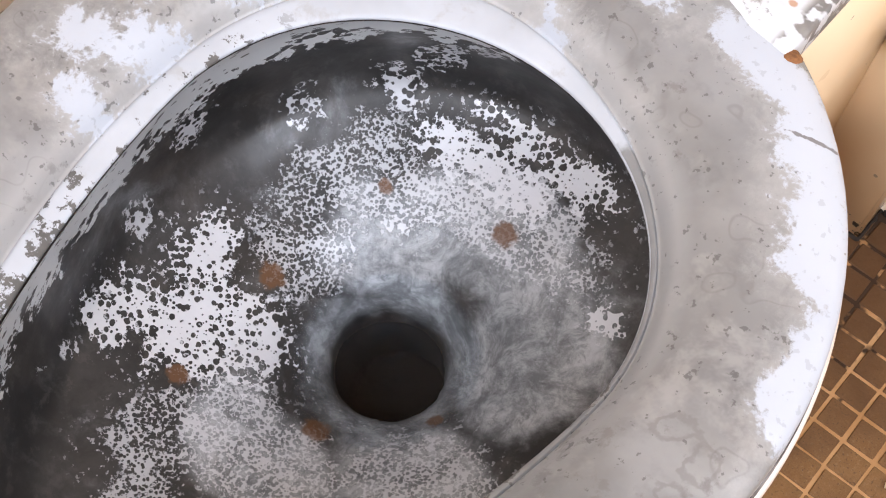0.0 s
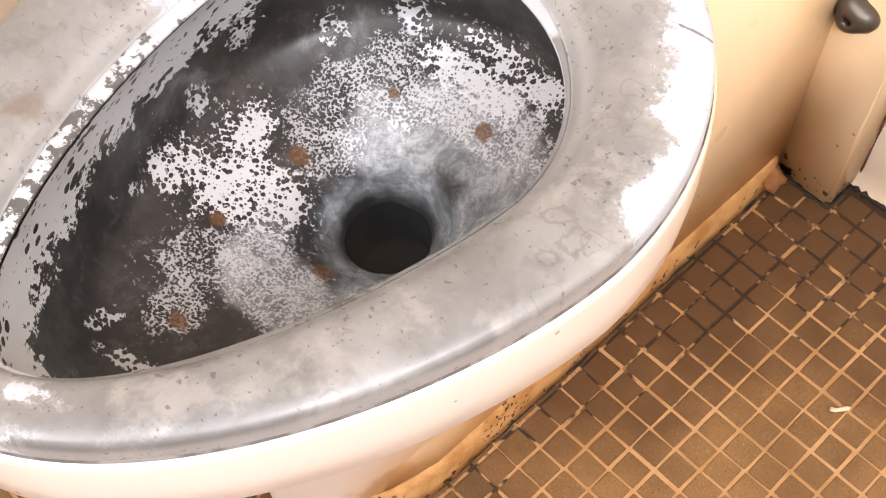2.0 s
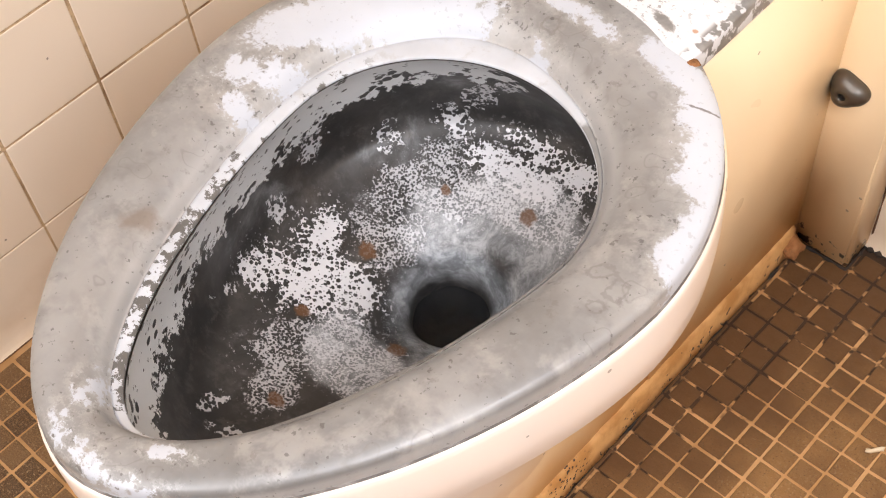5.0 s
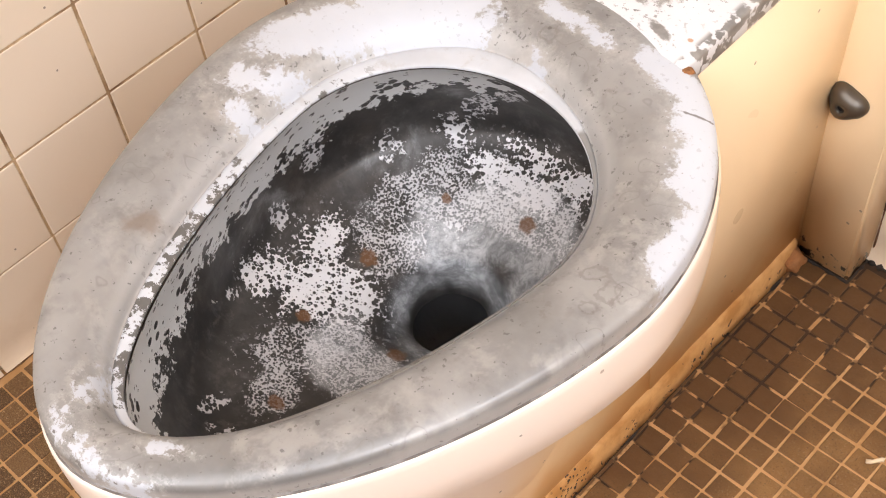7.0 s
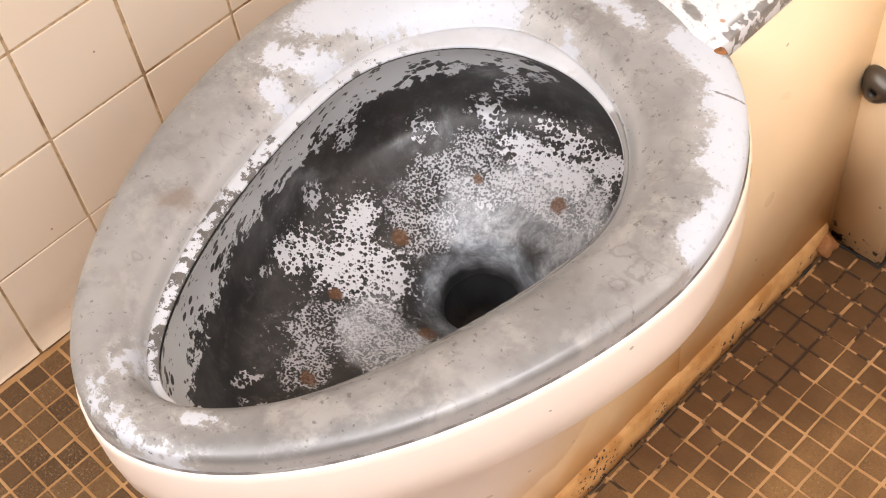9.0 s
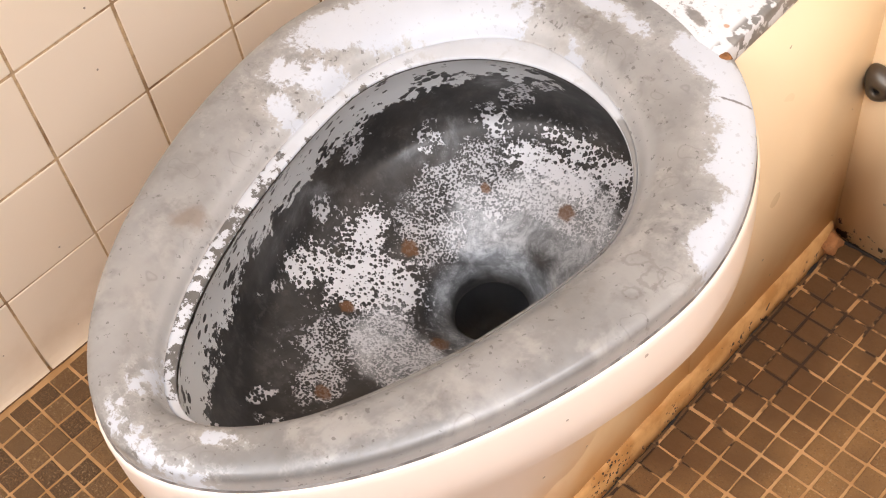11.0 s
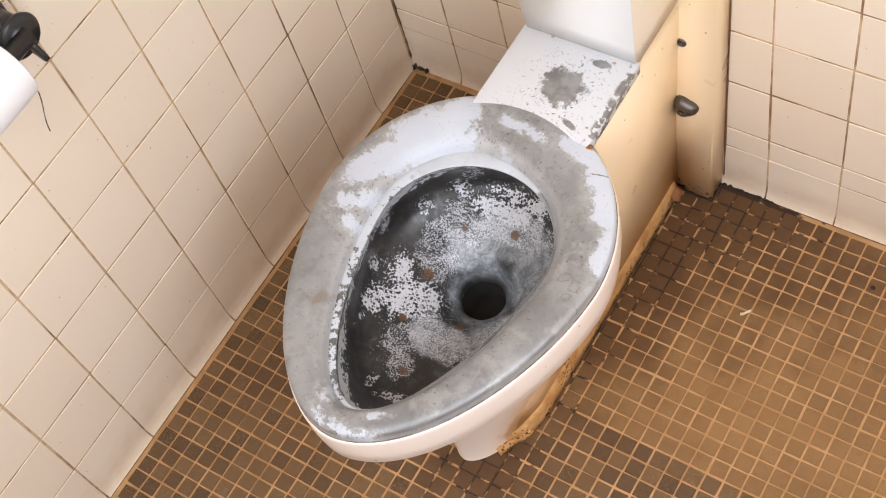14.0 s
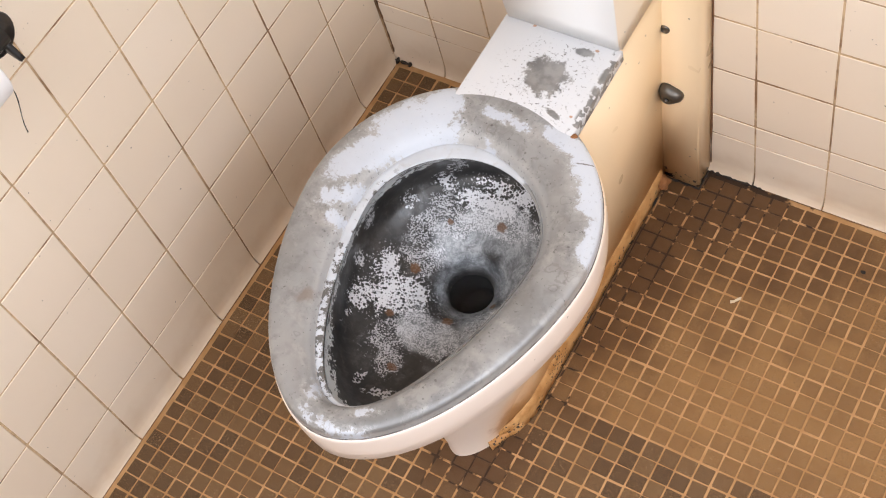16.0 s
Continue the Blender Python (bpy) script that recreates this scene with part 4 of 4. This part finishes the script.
joint("trim_floor_back", [(0.577 + 0.004 * i, BACK_Y - 0.0092, 0.001) for i in range(22)], 0.0034, MAT_MOULD, "black mould where wall and floor meet", 1)
joint("trim_floor_back_far", [(0.665 + 0.012 * i, BACK_Y - 0.0092, 0.0) for i in range(24)], 0.0014, MAT_BROWN, "brown dirt where wall and floor meet", 5)
joint("trim_floor_side", [(0.0092, BACK_Y - 0.02 - 0.02 * i, 0.0) for i in range(70)], 0.0013, MAT_BROWN, "brown dirt along the side wall's foot", 9)
joint("trim_corner", [(0.0012, BACK_Y - 0.0012, 0.012 + 0.012 * i) for i in range(60)], 0.0019, MAT_BROWN, "rusty brown joint in the wall corner", 13)
joint("trim_corner_foot", [(0.003 + 0.004 * i, BACK_Y - 0.010, 0.006) for i in range(10)], 0.0045, MAT_MOULD, "black mould in the wall corner at the floor", 17)


# ---- paper holder on the side wall ----
def paper_holder():
    thing = empty("paper_holder", (0.0, -0.087, 0.7475), "black plastic toilet paper holder on the tiles", "paper holder")
    bm = bmesh.new()
    box(bm, (0.0012, -0.197, 0.7225), (0.012, -0.012, 0.7975), 0.004)
    part("back_plate", bm, MAT_PLASTIC, thing)
    bm = bmesh.new()
    tube(bm, [(0.008, -0.037, 0.7625), (0.03, -0.037, 0.7625), (0.062, -0.037, 0.7625)], [0.020, 0.0185, 0.017], 24)
    part("boss", bm, MAT_PLASTIC, thing)
    bm = bmesh.new()
    tube(bm, [(0.054, -0.038, 0.7625), (0.057, -0.038, 0.7625), (0.060, -0.038, 0.7625)], [0.026, 0.027, 0.025], 28)
    part("collar", bm, MAT_PLASTIC, thing)
    # pointed flap that hangs beside the roll
    bm = bmesh.new()
    outline = [(0.040, 0.7705), (0.043, 0.7535), (0.076, 0.7325), (0.0805, 0.734), (0.078, 0.7405), (0.062, 0.7745), (0.052, 0.7835)]
    loft(bm, [[(x, -0.037 + d, z) for x, z in outline] for d in (-0.003, 0.003)], True, (True, True))
    part("flap", bm, MAT_PLASTIC, thing)
    bm = bmesh.new()
    tube(bm, [(0.062, -0.182, 0.7625), (0.062, -0.032, 0.7625)], 0.012, 16)
    part("spindle", bm, MAT_PLASTIC, thing)


paper_holder()


def paper_roll():
    bm = bmesh.new()
    prof = [(0.020, -0.073), (0.0425, -0.073), (0.0445, -0.074), (0.0450, -0.076), (0.0450, -0.173), (0.0440, -0.175), (0.020, -0.175)]
    n = 64
    loft(bm, [[(0.062 + r * math.cos(2 * math.pi * k / n), y, 0.7625 + r * math.sin(2 * math.pi * k / n)) for k in range(n)] for r, y in prof + prof[:1]])
    tagged(part("toilet_paper_roll", bm, MAT_PAPER), "white toilet paper roll on the black holder", "paper roll")


paper_roll()


SCR = (-0.034, 0.642, -0.052, 0.578)


def scratch():
    bm = bmesh.new()
    line = [(0.0013, SCR[0] + (SCR[2] - SCR[0]) * k / 12 + 0.0015 * math.sin(k * 0.5), SCR[1] + (SCR[3] - SCR[1]) * k / 12) for k in range(13)]
    tube(bm, line, [max(0.00015, 0.0006 * (1 + 1.6 * noise.noise(Vector((k * 1.3, 4, 0))))) for k in range(13)], 5)
    tagged(part("trim_scratch", bm, MAT_MOULD), "thin black scratch on the wall tiles", "scratch", "", "structure")


scratch()


# ---- litter on the floor ----
def chip():
    bm = bmesh.new()
    box(bm, (-0.0080, -0.0018, 0.0), (0.0080, 0.0018, 0.0022))
    bmesh.ops.subdivide_edges(bm, edges=bm.edges[:], cuts=3, use_grid_fill=True)
    for v in bm.verts:
        v.co.y += 0.0028 * math.sin(v.co.x * 230)
        v.co *= 1 + 0.35 * noise.noise(v.co * 170)
    ob = part("paint_chip", bm, MAT_CHIP)
    ob.matrix_world = pose(0.702, 0.352, 0.0008, 0, 0, 25)
    tagged(ob, "pale flake of paint lying on the mosaic floor", "flake")


def pebble():
    bm = bmesh.new()
    bmesh.ops.create_icosphere(bm, subdivisions=2, radius=0.0028)
    for v in bm.verts:
        v.co.x *= 1.4
        v.co.z = v.co.z * 0.6
        v.co *= 1 + 0.4 * noise.noise(v.co * 300)
    ob = part("black_crumb", bm, MAT_MOULD)
    ob.matrix_world = pose(0.844, 0.465, 0.002)
    tagged(ob, "black crumb of dirt on the mosaic floor", "crumb")


chip()
pebble()


# ---- tiles, last ----
def tile_mesh(name, w, h, depth, bevel, material, cove=False):
    """A tile in the xz plane of its own, centred, facing -y, with soft edges; a cove tile swells out at its foot."""
    bm = bmesh.new()
    if cove:
        prof = [(0.0, h / 2), (-0.0008, h / 2 - 0.0012), (-0.0010, -h / 2 + 0.030), (-0.0012, -h / 2 + 0.024), (-0.0017, -h / 2 + 0.019), (-0.0025, -h / 2 + 0.0145), (-0.0036, -h / 2 + 0.010), (-0.0050, -h / 2 + 0.0065), (-0.0068, -h / 2 + 0.003), (-0.0085, -h / 2 + 0.001), (-0.0092, -h / 2 + 0.0005), (depth, -h / 2 + 0.0005), (depth, h / 2)]
        rings = [[(x, y, z) for y, z in prof] for x in (-w / 2, w / 2)]
        loft(bm, rings, True, (True, True))
    else:
        box(bm, (-w / 2, -0.001, -h / 2), (w / 2, depth, h / 2), bevel, 2)
    bmesh.ops.recalc_face_normals(bm, faces=bm.faces)
    me = bpy.data.meshes.new(name)
    bm.to_mesh(me)
    bm.free()
    me.materials.append(material)
    me.polygons.foreach_set("use_smooth", [False] * len(me.polygons))
    return me


def lay(name, me, parent, m):
    ob = new(name, me)
    ob.parent = parent
    ob.matrix_basis = m
    return ob


GAP = 0.0028
random.seed(3)
full = tile_mesh("tile", PITCH - GAP, PITCH - GAP, 0.004, 0.0011, MAT_TILE)
coved = tile_mesh("cove_tile", PITCH - GAP, PITCH - GAP / 2, 0.004, 0.001, MAT_TILE, True)


def jitter(a=0.0004, turn=0.18):
    return pose(random.uniform(-a, a), random.uniform(-0.0003, 0.0003), random.uniform(-a, a), random.uniform(-0.15, 0.15), random.uniform(-turn, turn), random.uniform(-0.15, 0.15))


# the side wall faces +x: turn the tiles from -y to +x
for i in range(-10, 5):
    for k in range(0, 13):
        yc, zc = (i + 0.5) * PITCH, (k + 0.5) * PITCH
        lay("tile", coved if k == 0 else full, wall_west, Matrix.Translation((0, yc, zc)) @ pose(0, 0, 0, 0, 0, 90) @ jitter())

# the back wall has a row of cut strips above its foot
rows = [0.0, 0.0960, 0.1430] + [0.1430 + PITCH * 1.005 * n for n in range(1, 9)]
strip = tile_mesh("cut_tile", PITCH - GAP, 0.047 - GAP, 0.004, 0.0011, MAT_TILE)
coved_low = tile_mesh("low_cove_tile", PITCH - GAP, 0.0960 - GAP / 2, 0.004, 0.001, MAT_TILE, True)
for i in range(-6, 9):
    for k, (z0, z1) in enumerate(zip(rows, rows[1:])):
        xc, zc = 0.6445 + (i + 0.5) * PITCH, (z0 + z1) / 2
        lay("tile", coved_low if k == 0 else strip if k == 1 else full, wall_north, Matrix.Translation((xc, BACK_Y, zc)) @ jitter())

# floor mosaic: singly where the camera passes nearest, the rest in one piece
FP, FQ = 0.0256, 0.0250
X0, Y0 = 0.5785, 0.2315
piece = bpy.data.meshes.new("mosaic_tile")
bm = bmesh.new()
box(bm, (-FP / 2 + 0.0013, -FQ / 2 + 0.0013, -0.004), (FP / 2 - 0.0013, FQ / 2 - 0.0013, 0.0), 0.0007, 1)
bmesh.ops.recalc_face_normals(bm, faces=bm.faces)
bm.to_mesh(piece)
base_v = [tuple(v.co) for v in bm.verts]
base_f = [[v.index for v in f.verts] for f in bm.faces]
bm.free()
piece.materials.append(MAT_FLOOR)
verts, faces, singles = [], [], 0
for i in range(-23, 42):
    for j in range(-71, 13):
        x, y = X0 + (i + 0.5) * FP, Y0 + (j + 0.5) * FQ
        if x < 0.012 or y > BACK_Y - 0.008:
            continue
        if 0.405 < x < 0.495 and y > 0.02:
            continue
        m = pose(x + random.uniform(-0.0005, 0.0005), y + random.uniform(-0.0005, 0.0005), random.uniform(-0.0006, 0.0004), random.uniform(-0.7, 0.7), random.uniform(-0.7, 0.7), random.uniform(-1.6, 1.6)) @ Matrix.Diagonal((random.uniform(0.95, 1.04), random.uniform(0.95, 1.04), 1, 1))
        near = 0.50 < x < 0.84 and -0.02 < y < 0.54
        if near and singles < 300:
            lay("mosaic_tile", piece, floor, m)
            singles += 1
        else:
            at = len(verts)
            verts += [tuple(m @ Vector(v)) for v in base_v]
            faces += [[at + k for k in f] for f in base_f]
me = bpy.data.meshes.new("mosaic")
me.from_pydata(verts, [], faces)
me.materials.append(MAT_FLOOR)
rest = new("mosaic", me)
rest.parent = floor
tagged(rest, "", "", "", "stuff")
